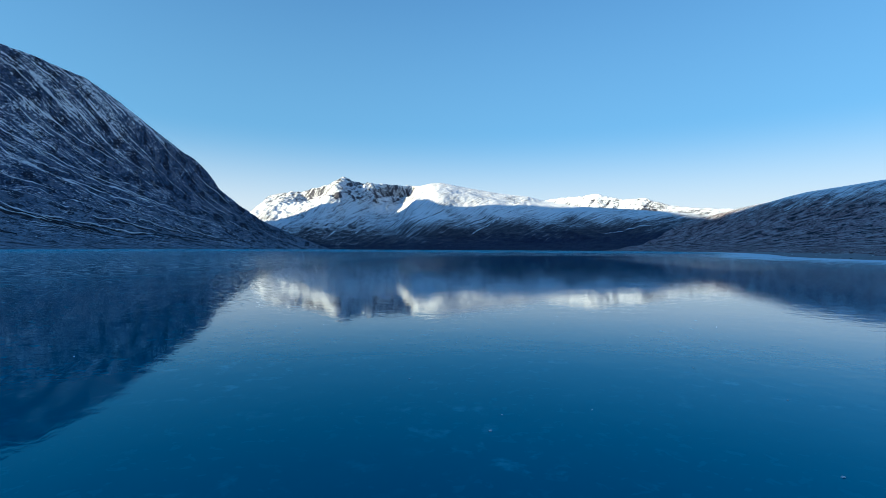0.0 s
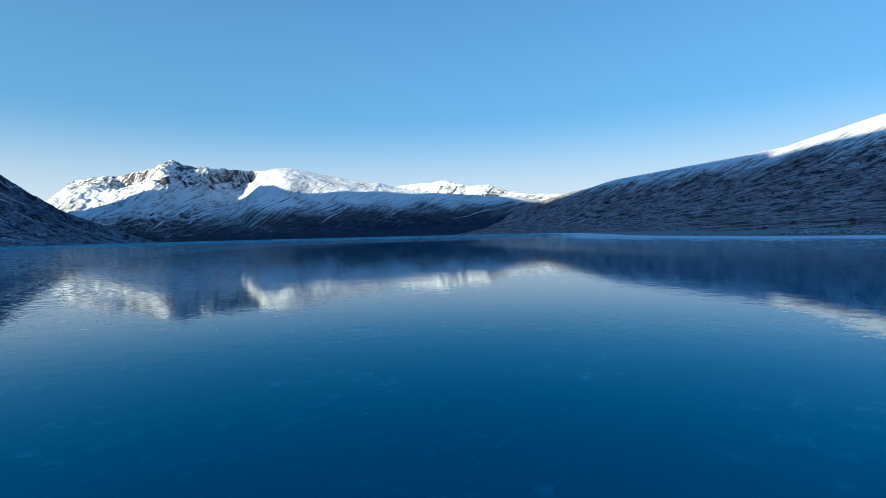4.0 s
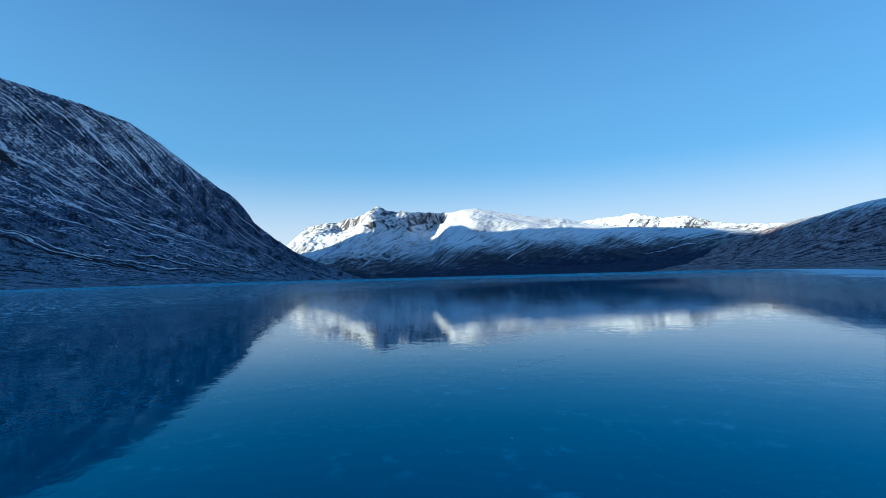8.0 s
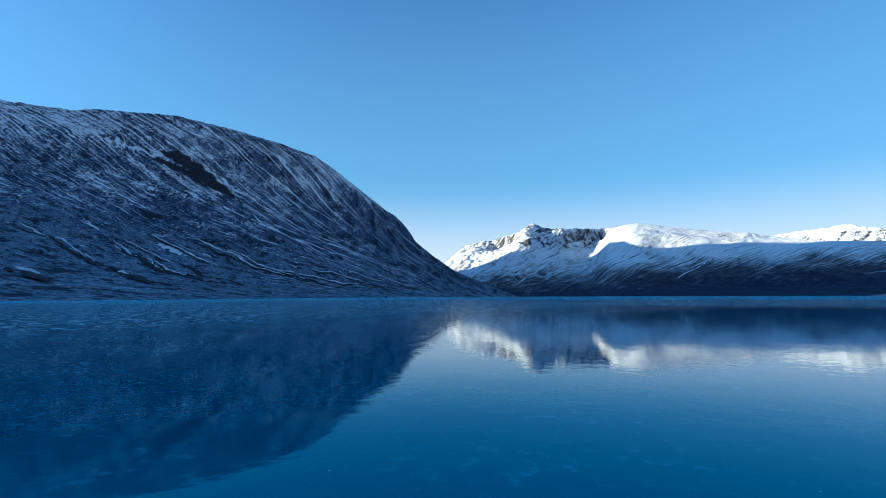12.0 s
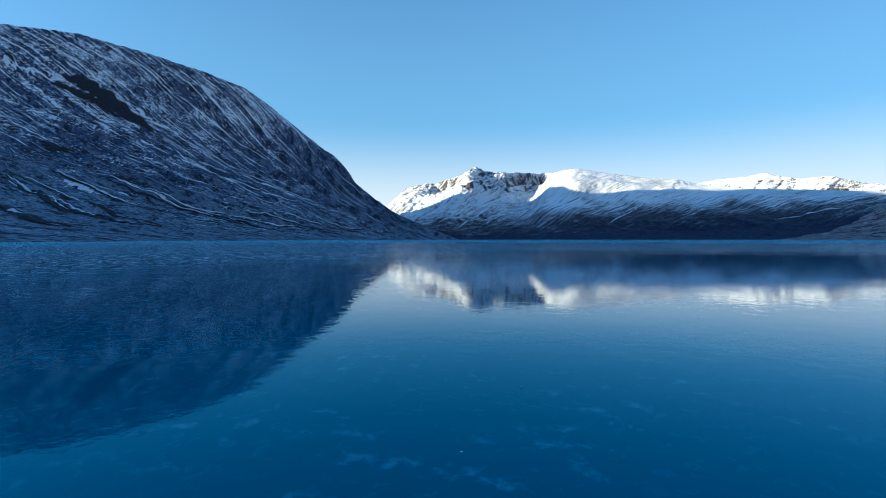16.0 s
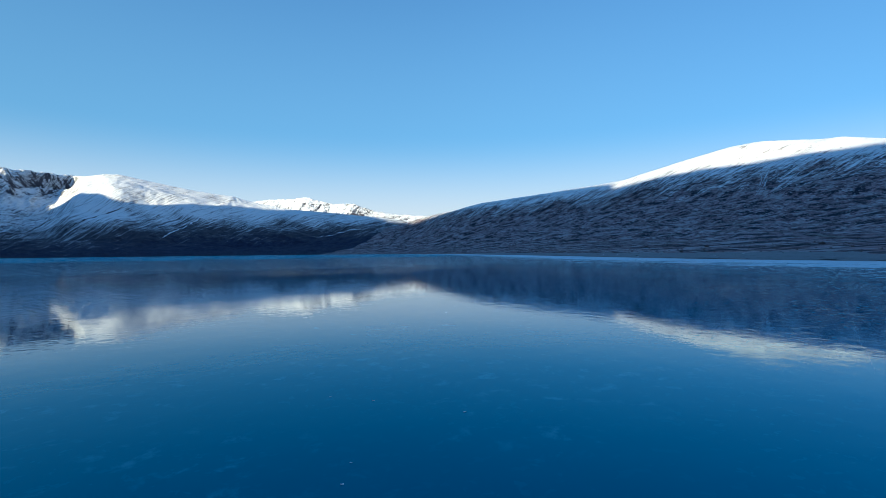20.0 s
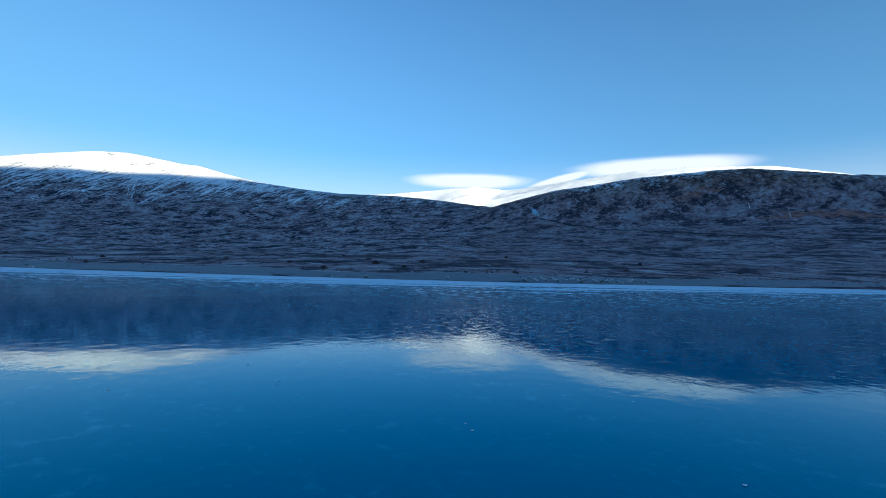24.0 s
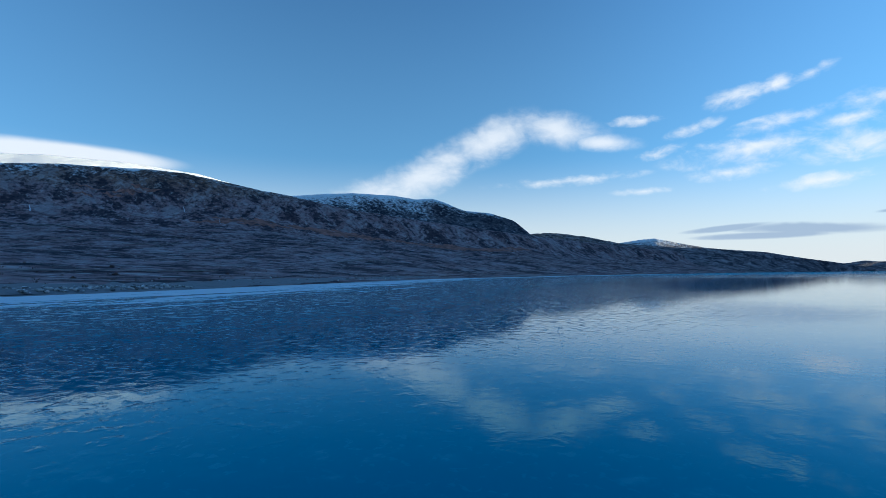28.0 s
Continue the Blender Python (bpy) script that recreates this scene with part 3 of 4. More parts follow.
def mountains():
    # the steep streaked side across the lake
    crest = [
        # the first rows lie out of view, raised to cast shadow on the hill
        (-250, -100, -2150, -750, 800), (-300, 260, -2120, -300, 800), (-400, 470, -2080, 50, 790), (-500, 700, -2010, 330, 730),
        (-620, 1000, -1880, 690, 615), (-650, 1120, -1852, 783, 617), (-670, 1220, -1791, 922, 627), (-680, 1290, -1764, 975, 646),
        (-690, 1450, -1634, 1191, 675), (-690, 1550, -1517, 1344, 653), (-686, 1640, -1404, 1467, 620), (-680, 1700, -1300, 1564, 579),
        (-672, 1740, -1238, 1615, 530), (-660, 1780, -1126, 1698, 420), (-648, 1808, -1056, 1745, 356), (-645, 1815, -1027, 1762, 337), (-643, 1819, -1013, 1770, 324), (-641, 1822, -1002, 1776, 300), (-636, 1832, -982, 1789, 258),
        (-620, 1860, -904, 1831, 182), (-600, 1890, -819, 1872, 113), (-580, 1920, -700, 1925, 55), (-555, 1955, -570, 1968, 3),
    ]
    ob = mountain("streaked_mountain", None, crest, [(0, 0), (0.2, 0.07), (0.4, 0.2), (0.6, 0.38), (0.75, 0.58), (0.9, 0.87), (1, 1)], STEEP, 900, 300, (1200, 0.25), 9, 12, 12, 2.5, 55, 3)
    tagged(ob, "steep dark mountainside with thin snow streaks above the lake", "mountain")
    # its continuation behind the walk, unseen, added to keep the valley in shadow
    foot = [(-1100, -2550), (-950, -2200), (-700, -1500), (-420, -750), (-262, -200), (-250, -80), (-255, 20)]
    crest = [(-1450, -2680, 150), (-1490, -2480, 380), (-1510, -2250, 530), (-1520, -2000, 600), (-1520, -1650, 690), (-1540, -1300, 706), (-1720, -950, 714), (-2050, -500, 726), (-2140, -300, 740), (-2130, -150, 780)]
    ob = mountain("shading_mountain", foot, crest, [(0, 0), (0.3, 0.15), (0.6, 0.45), (0.9, 0.9), (1, 1)], STEEP, 300, 120, (1500, 0.6), 9, 14, 10, 2.0, 90, 5)
    tagged(ob, "long unseen mountain ridge, added to shadow the frozen valley", "mountain")
    # hidden ridge added behind the steep side; its crest line sets the massif's shadow
    foot = [(-2000, 700), (-1900, 1000), (-1800, 1500), (-1650, 2000), (-1550, 2400), (-1500, 2800), (-1500, 3100)]
    crest = [(-2300, 820, 725), (-2300, 1080, 775), (-2300, 1300, 800), (-2300, 1550, 850), (-2300, 1850, 890), (-2300, 2150, 870), (-2300, 2270, 845), (-2300, 2362, 803), (-2300, 2450, 800), (-2300, 2510, 793), (-2300, 2580, 750), (-2300, 2640, 690), (-2300, 2727, 668), (-2300, 2820, 690), (-2300, 2914, 712), (-2300, 3000, 690), (-2300, 3080, 620), (-2300, 3146, 546), (-2300, 3214, 440), (-2300, 3270, 335), (-2300, 3340, 240), (-2300, 3460, 170)]
    ob = mountain("high_plateau", foot, crest, [(0, 0.1), (0.5, 0.5), (1, 1)], STEEP, 200, 60, (250, 0.95), 5, 10, 10, 1.0, 90, 6)
    tagged(ob, "hidden ridge added to shadow the foot of the massif", "mountain")
    # the snowy massif at the head of the lake
    foot = [(-1750, 2850), (-1250, 2930), (-750, 2980), (-350, 3000), (0, 3000), (350, 2950), (700, 2800), (1150, 2300)]
    crest = [(-2017, 4329, 267), (-1962, 4431, 402), (-1848, 4410, 502), (-1621, 4353, 527), (-1520, 4354, 526), (-1228, 4259, 584), (-1190, 4266, 613), (-1108, 4235, 643), (-1039, 4253, 617), (-930, 4433, 607), (-778, 4594, 628), (-613, 4751, 635), (-551, 4780, 636), (-440, 4360, 578), (-336, 4369, 604), (-236, 4376, 610), (-110, 4381, 586), (-10, 4383, 566), (241, 4376, 520), (391, 4366, 499), (538, 4350, 482), (684, 4329, 441), (945, 4177, 378), (1343, 3960, 336), (1636, 3627, 279), (1801, 3206, 196), (1879, 2802, 109)]
    ob = mountain("snowy_massif", foot, crest, [(0, 0), (0.3, 0.17), (0.6, 0.47), (0.85, 0.84), (1, 1)], ALPINE, 680, 280, (500, 0.5), 4, 26, 18, 2.6, 110, 8, rugged=[(0, 2.5), (0.2, 5.0), (0.31, 4.5), (0.36, 2.2), (0.39, 0.3), (0.56, 0.25), (0.58, 1.2), (0.63, 0.7), (1, 0.3)], carve=cirque)
    tagged(ob, "snow-covered rocky peak and summit lit by low sun", "mountain")
    foot = [(350, 4300), (900, 4250), (1500, 4050), (2300, 3500)]
    crest = [(534, 4753, 473), (747, 4725, 487), (903, 4697, 511), (1081, 4659, 518), (1205, 4628, 541), (1302, 4601, 511), (1445, 4558, 481), (1628, 4495, 484), (1695, 4470, 451), (1803, 4427, 417), (1970, 4355, 381), (2210, 4236, 366), (2423, 4057, 341), (2754, 3774, 318)]
    ob = mountain("white_peak", foot, crest, [(0, 0.4), (1, 1)], PEAKS, 320, 60, (200, 0.3), 3, 10, 25, 6.0, 90, 12)
    tagged(ob, "distant white sunlit snow peaks behind the massif", "mountain")
    # the rounded hill along the near shore
    foot = [(640, 2300), (640, 2100), (600, 1500), (430, 900), (280, 500), (180, 300), (135, 215), (105, 165), (88, 125), (78, 88), (83, 50), (93, 0)]
    crest = [(1279, 2925, 171), (1396, 2644, 222), (1438, 2388, 238), (1448, 2142, 257), (1540, 1815, 270), (1618, 1525, 283), (1659, 1397, 293), (1691, 1271, 320), (1713, 1146, 343), (1752, 1040, 365), (1764, 950, 368), (1771, 863, 355), (1755, 760, 335), (1733, 712, 330), (1693, 608, 299), (1648, 506, 272), (1594, 372, 247), (1512, 224, 224), (1415, 55, 210), (1305, -63, 187), (1166, -157, 156), (1017, -210, 121), (877, -215, 94)]
    ob = mountain("rounded_hill", foot, crest, [(0, 0), (0.02, 0.006), (0.4, 0.17), (0.6, 0.38), (0.8, 0.72), (0.93, 0.94), (1, 1)], MOOR, 760, 260, (900, 0.8), 15, 10, 4, 0.5, 90, 21, 0.12)
    tagged(ob, "rounded brown moorland hill with a sunlit snowy dome", "hill")
    foot = [(2300, 700), (2300, -100), (2100, -700), (1700, -1500)]
    crest = [(3192, 496, 441), (3214, -12, 494), (3197, -236, 521), (3151, -533, 555), (3108, -716, 534), (3030, -808, 533), (2888, -1058, 569), (2743, -1250, 590), (2612, -1403, 602), (2443, -1660, 605), (2233, -1914, 580), (2000, -2200, 500)]
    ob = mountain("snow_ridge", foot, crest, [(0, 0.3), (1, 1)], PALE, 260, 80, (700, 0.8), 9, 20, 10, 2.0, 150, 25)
    tagged(ob, "smooth white sunlit snow ridge under cloud caps", "mountain")
    # the dark bluff and the moor below it
    foot = [(105, 165), (92, 135), (80, 95), (83, 50), (95, -60), (60, -250), (-20, -500), (-120, -780), (-260, -1150)]
    crest = [(982, -69, 107), (931, -114, 125), (888, -158, 136), (839, -207, 147), (783, -283, 156), (750, -322, 160), (692, -399, 164), (653, -439, 162), (626, -462, 155), (593, -488, 147), (560, -508, 139), (531, -530, 133), (489, -572, 122), (453, -607, 114), (379, -679, 103), (296, -763, 92), (211, -867, 82), (139, -977, 77), (21, -1133, 67), (-113, -1226, 54)]
    ob = mountain("dark_bluff", foot, crest, [(0, 0), (0.04, 0.013), (0.4, 0.2), (0.75, 0.42), (0.85, 0.6), (0.95, 0.93), (1, 1)], CRAG, 900, 260, (500, 0.9), 11, 6, 3, 0.8, 70, 31, 0.10, carve=fluted)
    tagged(ob, "dark craggy bluff above brown heath by the shore", "hill")
    foot = [(620, -480), (480, -600), (330, -760), (180, -900), (60, -1050)]
    crest = [(786, -746, 169), (746, -793, 185), (685, -862, 198), (632, -908, 203), (551, -963, 200), (505, -995, 192), (467, -1010, 194), (444, -1025, 186), (396, -1046, 164), (337, -1074, 158), (290, -1096, 143), (268, -1105, 122), (255, -1113, 105), (223, -1129, 90)]
    ob = mountain("snow_dusted_headland", foot, crest, [(0, 0.35), (0.4, 0.5), (0.7, 0.72), (0.9, 0.95), (1, 1)], TOPS, 360, 140, (500, 0.8), 5, 5, 4, 0.5, 40, 37)
    tagged(ob, "flat-topped headland dusted with snow, steep dark end", "hill")
    foot = [(60, -1000), (-60, -1050), (-200, -1150), (-300, -1300), (-420, -1500), (-560, -1620), (-690, -1600)]
    crest = [(414, -1332, 108), (299, -1358, 124), (247, -1377, 127), (206, -1393, 126), (116, -1420, 113), (35, -1443, 94), (-62, -1480, 83), (-144, -1524, 78), (-228, -1564, 77), (-311, -1600, 70), (-387, -1635, 64), (-408, -1629, 61), (-503, -1655, 43), (-613, -1650, 23), (-664, -1642, 12), (-699, -1638, 7)]
    ob = mountain("low_brown_hills", foot, crest, [(0, 0), (0.5, 0.5), (1, 1)], LOW, 360, 90, (600, 0.8), 7, 4, 4, 1.5, 50, 41)
    tagged(ob, "low brown moorland hills running down to the lake", "hill")
    foot = [(250, -2200), (0, -2200), (-450, -2150)]
    crest = [(250, -2690, 90), (130, -2681, 139), (12, -2683, 167), (-74, -2681, 179), (-158, -2677, 185), (-265, -2668, 157), (-393, -2651, 126), (-600, -2600, 60)]
    ob = mountain("snowy_cone", foot, crest, [(0, 0), (1, 1)], TOPS, 160, 60, (500, 0.9), 9, 4, 6, 1.0, 70, 45)
    tagged(ob, "distant conical hill with a thin snow cover", "hill")
    foot = [(-600, -2350), (-1000, -2350), (-1500, -2300)]
    crest = [(-780, -2750, 20), (-874, -2744, 30), (-996, -2703, 39), (-1053, -2682, 51), (-1102, -2650, 43), (-1300, -2600, 60), (-1700, -2500, 90)]
    ob = mountain("low_dark_hill", foot, crest, [(0, 0), (1, 1)], LOW, 140, 40, (600, 0.9), 7, 3, 3, 1.0, 60, 47)
    tagged(ob, "low dark hill at the end of the lake", "hill")


def ribbon(name, slope, route, wide, mat, parent, label="", lift=0.8, seed=1, ragged=0.6, steps=40, bulge=0.0):
    """A ragged strip laid on a slope; route: (part along it, part of the way up) pairs; bulge: how far its middle stands out."""
    px, py, pz = slope
    rows, cols = px.shape
    way = spread([(a * (cols - 1), v * (rows - 1)) for a, v in route], steps)

    def on(grid, col, row):
        col, row = np.clip(col, 0, cols - 1.001), np.clip(row, 0, rows - 1.001)
        i, j = np.floor(row).astype(int), np.floor(col).astype(int)
        fi, fj = row - i, col - j
        return (grid[i, j] * (1 - fj) + grid[i, j + 1] * fj) * (1 - fi) + (grid[i + 1, j] * (1 - fj) + grid[i + 1, j + 1] * fj) * fi

    x, y = on(px, *way.T), on(py, *way.T)
    n = np.arange(steps, dtype=float)
    tip = np.minimum(1, np.minimum(n, steps - 1 - n) / (0.25 * steps)) ** 0.7
    go = np.stack([np.gradient(x), np.gradient(y)], -1)
    go /= np.linalg.norm(go, axis=1)[:, None] + 1e-9
    size = [wide * tip * (0.5 + ragged * fractal(n / 5, n * 0 + k * 9, seed + k, 3)).clip(0.08, 1.4) for k in (0, 1)]
    cells = np.array([0.5 * (np.hypot(np.gradient(px, axis=1), np.gradient(py, axis=1)).mean()), 0.5 * (np.hypot(np.gradient(px, axis=0), np.gradient(py, axis=0)).mean())]) * 2
    drift = np.stack([np.gradient(way[:, 0]) * cells[0], np.gradient(way[:, 1]) * cells[1]], -1)
    drift /= np.linalg.norm(drift, axis=1)[:, None] + 1e-9
    across = np.stack([-drift[:, 1] / cells[0], drift[:, 0] / cells[1]], -1)
    lanes = []
    for k in np.linspace(-1, 1, 7):
        shift = (size[0] if k < 0 else size[1]) * k
        spot = way + across * shift[:, None]
        edge = 1 - k * k
        lanes.append((on(px, *spot.T), on(py, *spot.T), on(pz, *spot.T) + lift * (0.55 + 0.45 * edge) + bulge * edge * tip * (1 + 0.5 * fractal(n / 3, n * 0 + 3 * k, seed + 7, 3))))
    px2, py2, pz2 = (np.stack([lane[c] for lane in lanes]) for c in range(3))
    span = np.linspace(0, 1, 7)[:, None] * wide * 2 + 0 * px2
    ob = sheet(name, px2, py2, pz2, mat, (span, np.broadcast_to(np.arange(steps) * 4.0, px2.shape)))
    ob.parent = parent
    if label:
        tagged(ob, label)
    return ob


valley_floor()
lake()
mountains()


def details():
    """Snow tongues, crags, gullies and paths that stand out on the slopes."""
    chance = random.Random(31)
    side, crest = bpy.data.objects["streaked_mountain"], BY_NAME["streaked_mountain"]
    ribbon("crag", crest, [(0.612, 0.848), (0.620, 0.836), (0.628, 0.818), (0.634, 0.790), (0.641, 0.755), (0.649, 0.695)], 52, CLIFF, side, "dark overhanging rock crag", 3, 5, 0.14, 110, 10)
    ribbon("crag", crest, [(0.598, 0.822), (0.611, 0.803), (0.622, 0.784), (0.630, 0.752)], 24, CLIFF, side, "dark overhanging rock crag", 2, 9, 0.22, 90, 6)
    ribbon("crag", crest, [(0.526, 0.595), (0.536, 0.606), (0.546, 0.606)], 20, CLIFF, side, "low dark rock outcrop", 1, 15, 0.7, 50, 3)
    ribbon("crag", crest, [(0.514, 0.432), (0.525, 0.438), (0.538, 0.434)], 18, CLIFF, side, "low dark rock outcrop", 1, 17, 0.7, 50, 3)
    for route, wide in (
        ([(0.566, 0.883), (0.580, 0.868), (0.598, 0.850)], 15), ([(0.603, 0.852), (0.615, 0.840)], 9), ([(0.540, 0.778), (0.556, 0.768)], 9), ([(0.561, 0.756), (0.566, 0.736), (0.572, 0.714)], 9),
        ([(0.603, 0.720), (0.609, 0.670)], 7), ([(0.621, 0.704), (0.624, 0.660)], 6), ([(0.624, 0.658), (0.636, 0.606)], 9), ([(0.452, 0.402), (0.452, 0.368), (0.457, 0.346)], 13), ([(0.529, 0.392), (0.526, 0.350)], 11),
        ([(0.652, 0.640), (0.646, 0.575), (0.664, 0.490), (0.699, 0.431), (0.741, 0.365)], 7), ([(0.696, 0.555), (0.731, 0.455), (0.764, 0.362)], 8), ([(0.646, 0.565), (0.655, 0.520), (0.662, 0.458), (0.676, 0.402)], 6),
        ([(0.640, 0.808), (0.657, 0.769), (0.670, 0.706)], 7), ([(0.695, 0.892), (0.712, 0.836), (0.731, 0.779), (0.754, 0.696)], 5), ([(0.744, 0.96), (0.745, 0.90), (0.748, 0.849), (0.762, 0.785)], 5),
        ([(0.645, 0.793), (0.682, 0.652), (0.741, 0.455), (0.803, 0.304)], 4), ([(0.409, 0.445), (0.395, 0.395)], 9),
    ):
        ribbon("snow_tongue", crest, route, wide, SNOW, side, "white snow tongue", 0.8, chance.randrange(900), 0.9, 90)
    for n in range(60):
        a, v = chance.uniform(0.42, 0.90), chance.uniform(0.12, 0.92)
        long = chance.uniform(0.04, 0.14)
        ribbon("snow_tongue", crest, [(a, v), (a + long * chance.uniform(0.08, 0.26), max(0.06, v - long))], chance.uniform(0.9, 3.0), SNOW, side, "", 0.6, chance.randrange(900), 1.2, 50)
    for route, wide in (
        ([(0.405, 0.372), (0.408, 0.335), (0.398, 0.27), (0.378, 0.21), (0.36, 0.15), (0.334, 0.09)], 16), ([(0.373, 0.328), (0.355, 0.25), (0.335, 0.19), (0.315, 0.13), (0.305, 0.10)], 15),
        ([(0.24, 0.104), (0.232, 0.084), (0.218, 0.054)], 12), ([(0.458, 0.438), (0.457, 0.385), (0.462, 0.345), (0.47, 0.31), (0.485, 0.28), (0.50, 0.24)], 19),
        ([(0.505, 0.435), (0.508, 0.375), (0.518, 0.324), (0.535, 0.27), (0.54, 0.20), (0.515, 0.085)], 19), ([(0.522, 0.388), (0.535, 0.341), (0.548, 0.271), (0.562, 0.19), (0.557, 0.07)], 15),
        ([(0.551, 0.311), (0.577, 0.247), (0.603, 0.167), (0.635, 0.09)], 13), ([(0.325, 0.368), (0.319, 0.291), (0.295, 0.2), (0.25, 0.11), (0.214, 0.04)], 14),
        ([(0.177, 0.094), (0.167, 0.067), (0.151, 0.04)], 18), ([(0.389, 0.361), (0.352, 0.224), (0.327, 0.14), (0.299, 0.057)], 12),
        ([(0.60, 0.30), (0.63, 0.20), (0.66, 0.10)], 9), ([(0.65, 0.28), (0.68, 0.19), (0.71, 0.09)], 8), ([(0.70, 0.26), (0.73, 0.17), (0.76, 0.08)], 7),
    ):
        # raised strip: colour alone makes the gully dark
        ribbon("gully", crest, route, 0.7 * wide, GULLY, side, "eroded gully as a shadow-dark strip", 3.2, chance.randrange(900), 0.22, 120, 0.0)
        cut = [(a + 0.0035 + 0.00025 * wide, v + 0.006) for a, v in route]
        ribbon("snow_tongue", crest, cut[: max(2, len(cut) // 2 + 1)], 0.22 * wide, SNOW, side, "", 3.4, chance.randrange(900), 1.4, 90)
    bluff, crest = bpy.data.objects["dark_bluff"], BY_NAME["dark_bluff"]
    for a, v, wide in ((0.0915, 0.905, 1.6), (0.0935, 0.900, 2.4), (0.0965, 0.893, 1.3)):
        ribbon("frozen_waterfall", crest, [(a, v), (a + 0.002, v - 0.018), (a + 0.003, v - 0.034)], wide, BLUE_ICE, bluff, "pale blue frozen waterfall", 1.0, chance.randrange(900), 0.9, 40, 1)
    # russet strips along the bluff
    for n in range(34):
        a = chance.uniform(0.26, 0.62)
        v, long = 0.79 + 0.02 * math.sin(a * 22) + chance.gauss(0, 0.012), chance.uniform(0.02, 0.07)
        ribbon("grass_band", crest, [(a, v), (a + long / 2, v + chance.uniform(-0.004, 0.006)), (a + long, v + chance.uniform(-0.006, 0.008))], chance.uniform(5.0, 14.0), RUSSET, bluff, "russet band on the bluff", 0.5, chance.randrange(900), 0.9, 50)
    for n in range(8):
        a, v = chance.uniform(0.205, 0.255), chance.uniform(0.875, 0.93)
        ribbon("grass_band", crest, [(a, v), (a + 0.01, v - 0.004), (a + chance.uniform(0.012, 0.022), v - 0.008)], chance.uniform(1.5, 3.5), RUSSET, bluff, "russet band on the bluff", 0.5, chance.randrange(900), 0.9, 40)
    ribbon("path", crest, [(0.065, 0.89), (0.10, 0.835), (0.136, 0.791), (0.17, 0.66), (0.2, 0.523)], 1.6, PATH_EARTH, bluff, "thin pale track", 0.6, 19, 0.5, 90)
    for route, wide in (([(0.179, 0.85), (0.176, 0.815)], 0.8), ([(0.285, 0.86), (0.280, 0.82)], 0.5), ([(0.303, 0.80), (0.297, 0.762)], 0.6)):
        ribbon("snow_tongue", crest, route, wide, SNOW, bluff, "white snow tongue", 0.6, chance.randrange(900), 1.0, 40)
    hill, crest = bpy.data.objects["rounded_hill"], BY_NAME["rounded_hill"]
    for n in range(26):
        a, v = chance.uniform(0.45, 0.80), chance.uniform(0.66, 0.86)
        ribbon("snow_tongue", crest, [(a, v), (a + chance.uniform(-0.006, 0.006), v - chance.uniform(0.015, 0.05))], chance.uniform(0.4, 1.0), SNOW, hill, "", 0.6, chance.randrange(900), 1.0, 40)
    for n in range(9):
        a = 0.645 + chance.uniform(-0.035, 0.035)
        mid = 0.662 + (a - 0.645) * 0.25
        ribbon("snow_tongue", crest, [(a, chance.uniform(0.74, 0.80)), ((a + mid) / 2, 0.70), (mid, chance.uniform(0.60, 0.66))], chance.uniform(0.4, 1.0), SNOW, hill, "", 0.5, chance.randrange(900), 1.4, 60)
    for n in range(60):
        a, v = chance.uniform(0.35, 0.97), chance.uniform(0.05, 0.5)
        long = chance.uniform(0.01, 0.04)
        ribbon("grass_band", crest, [(a, v), (a + long * 0.5, v + chance.uniform(-0.01, 0.01)), (a + long, v + chance.uniform(-0.012, 0.012))], chance.uniform(0.8, 2.6), PATH_EARTH, hill, "", 0.5, chance.randrange(900), 0.9, 40)
    crest = BY_NAME["dark_bluff"]
    for n in range(44):
        a, v = chance.uniform(0.02, 0.6), chance.uniform(0.06, 0.72)
        long = chance.uniform(0.01, 0.04)
        ribbon("grass_band", crest, [(a, v), (a + long * 0.5, v + chance.uniform(-0.012, 0.012)), (a + long, v + chance.uniform(-0.02, 0.02))], chance.uniform(0.8, 2.4), PATH_EARTH, bluff, "", 0.5, chance.randrange(900), 1.1, 60)
    ribbon("bench", crest, [(0.097, 0.858), (0.12, 0.81), (0.147, 0.765), (0.17, 0.67), (0.19, 0.58), (0.216, 0.535), (0.242, 0.498)], 5, GULLY, bluff, "dark bank below the bluff", 0.8, 23, 0.7, 120)

    massif, crest = bpy.data.objects["snowy_massif"], BY_NAME["snowy_massif"]
    for route, wide in (
        ([(0.318, 0.30), (0.37, 0.505), (0.42, 0.663), (0.443, 0.728)], 9), ([(0.225, 0.244), (0.243, 0.455), (0.271, 0.602), (0.289, 0.71)], 7),
        ([(0.27, 0.337), (0.30, 0.452), (0.324, 0.649), (0.349, 0.735)], 7), ([(0.533, 0.341), (0.554, 0.552), (0.571, 0.667)], 6),
        ([(0.745, 0.56), (0.778, 0.627), (0.815, 0.66)], 8),
    ):
        ribbon("snow_tongue", crest, route, wide, SNOW, massif, "white snow tongue", 1.5, chance.randrange(900), 1.1, 80)
    # dark strips painted as the shadowed sides of ravines
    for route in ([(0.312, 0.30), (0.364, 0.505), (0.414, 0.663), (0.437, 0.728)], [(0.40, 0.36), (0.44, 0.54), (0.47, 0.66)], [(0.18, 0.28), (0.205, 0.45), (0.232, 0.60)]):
        ribbon("gully", crest, route, 9, GULLY, massif, "eroded gully as a shadow-dark strip", 1.2, chance.randrange(900), 0.7, 80)


details()



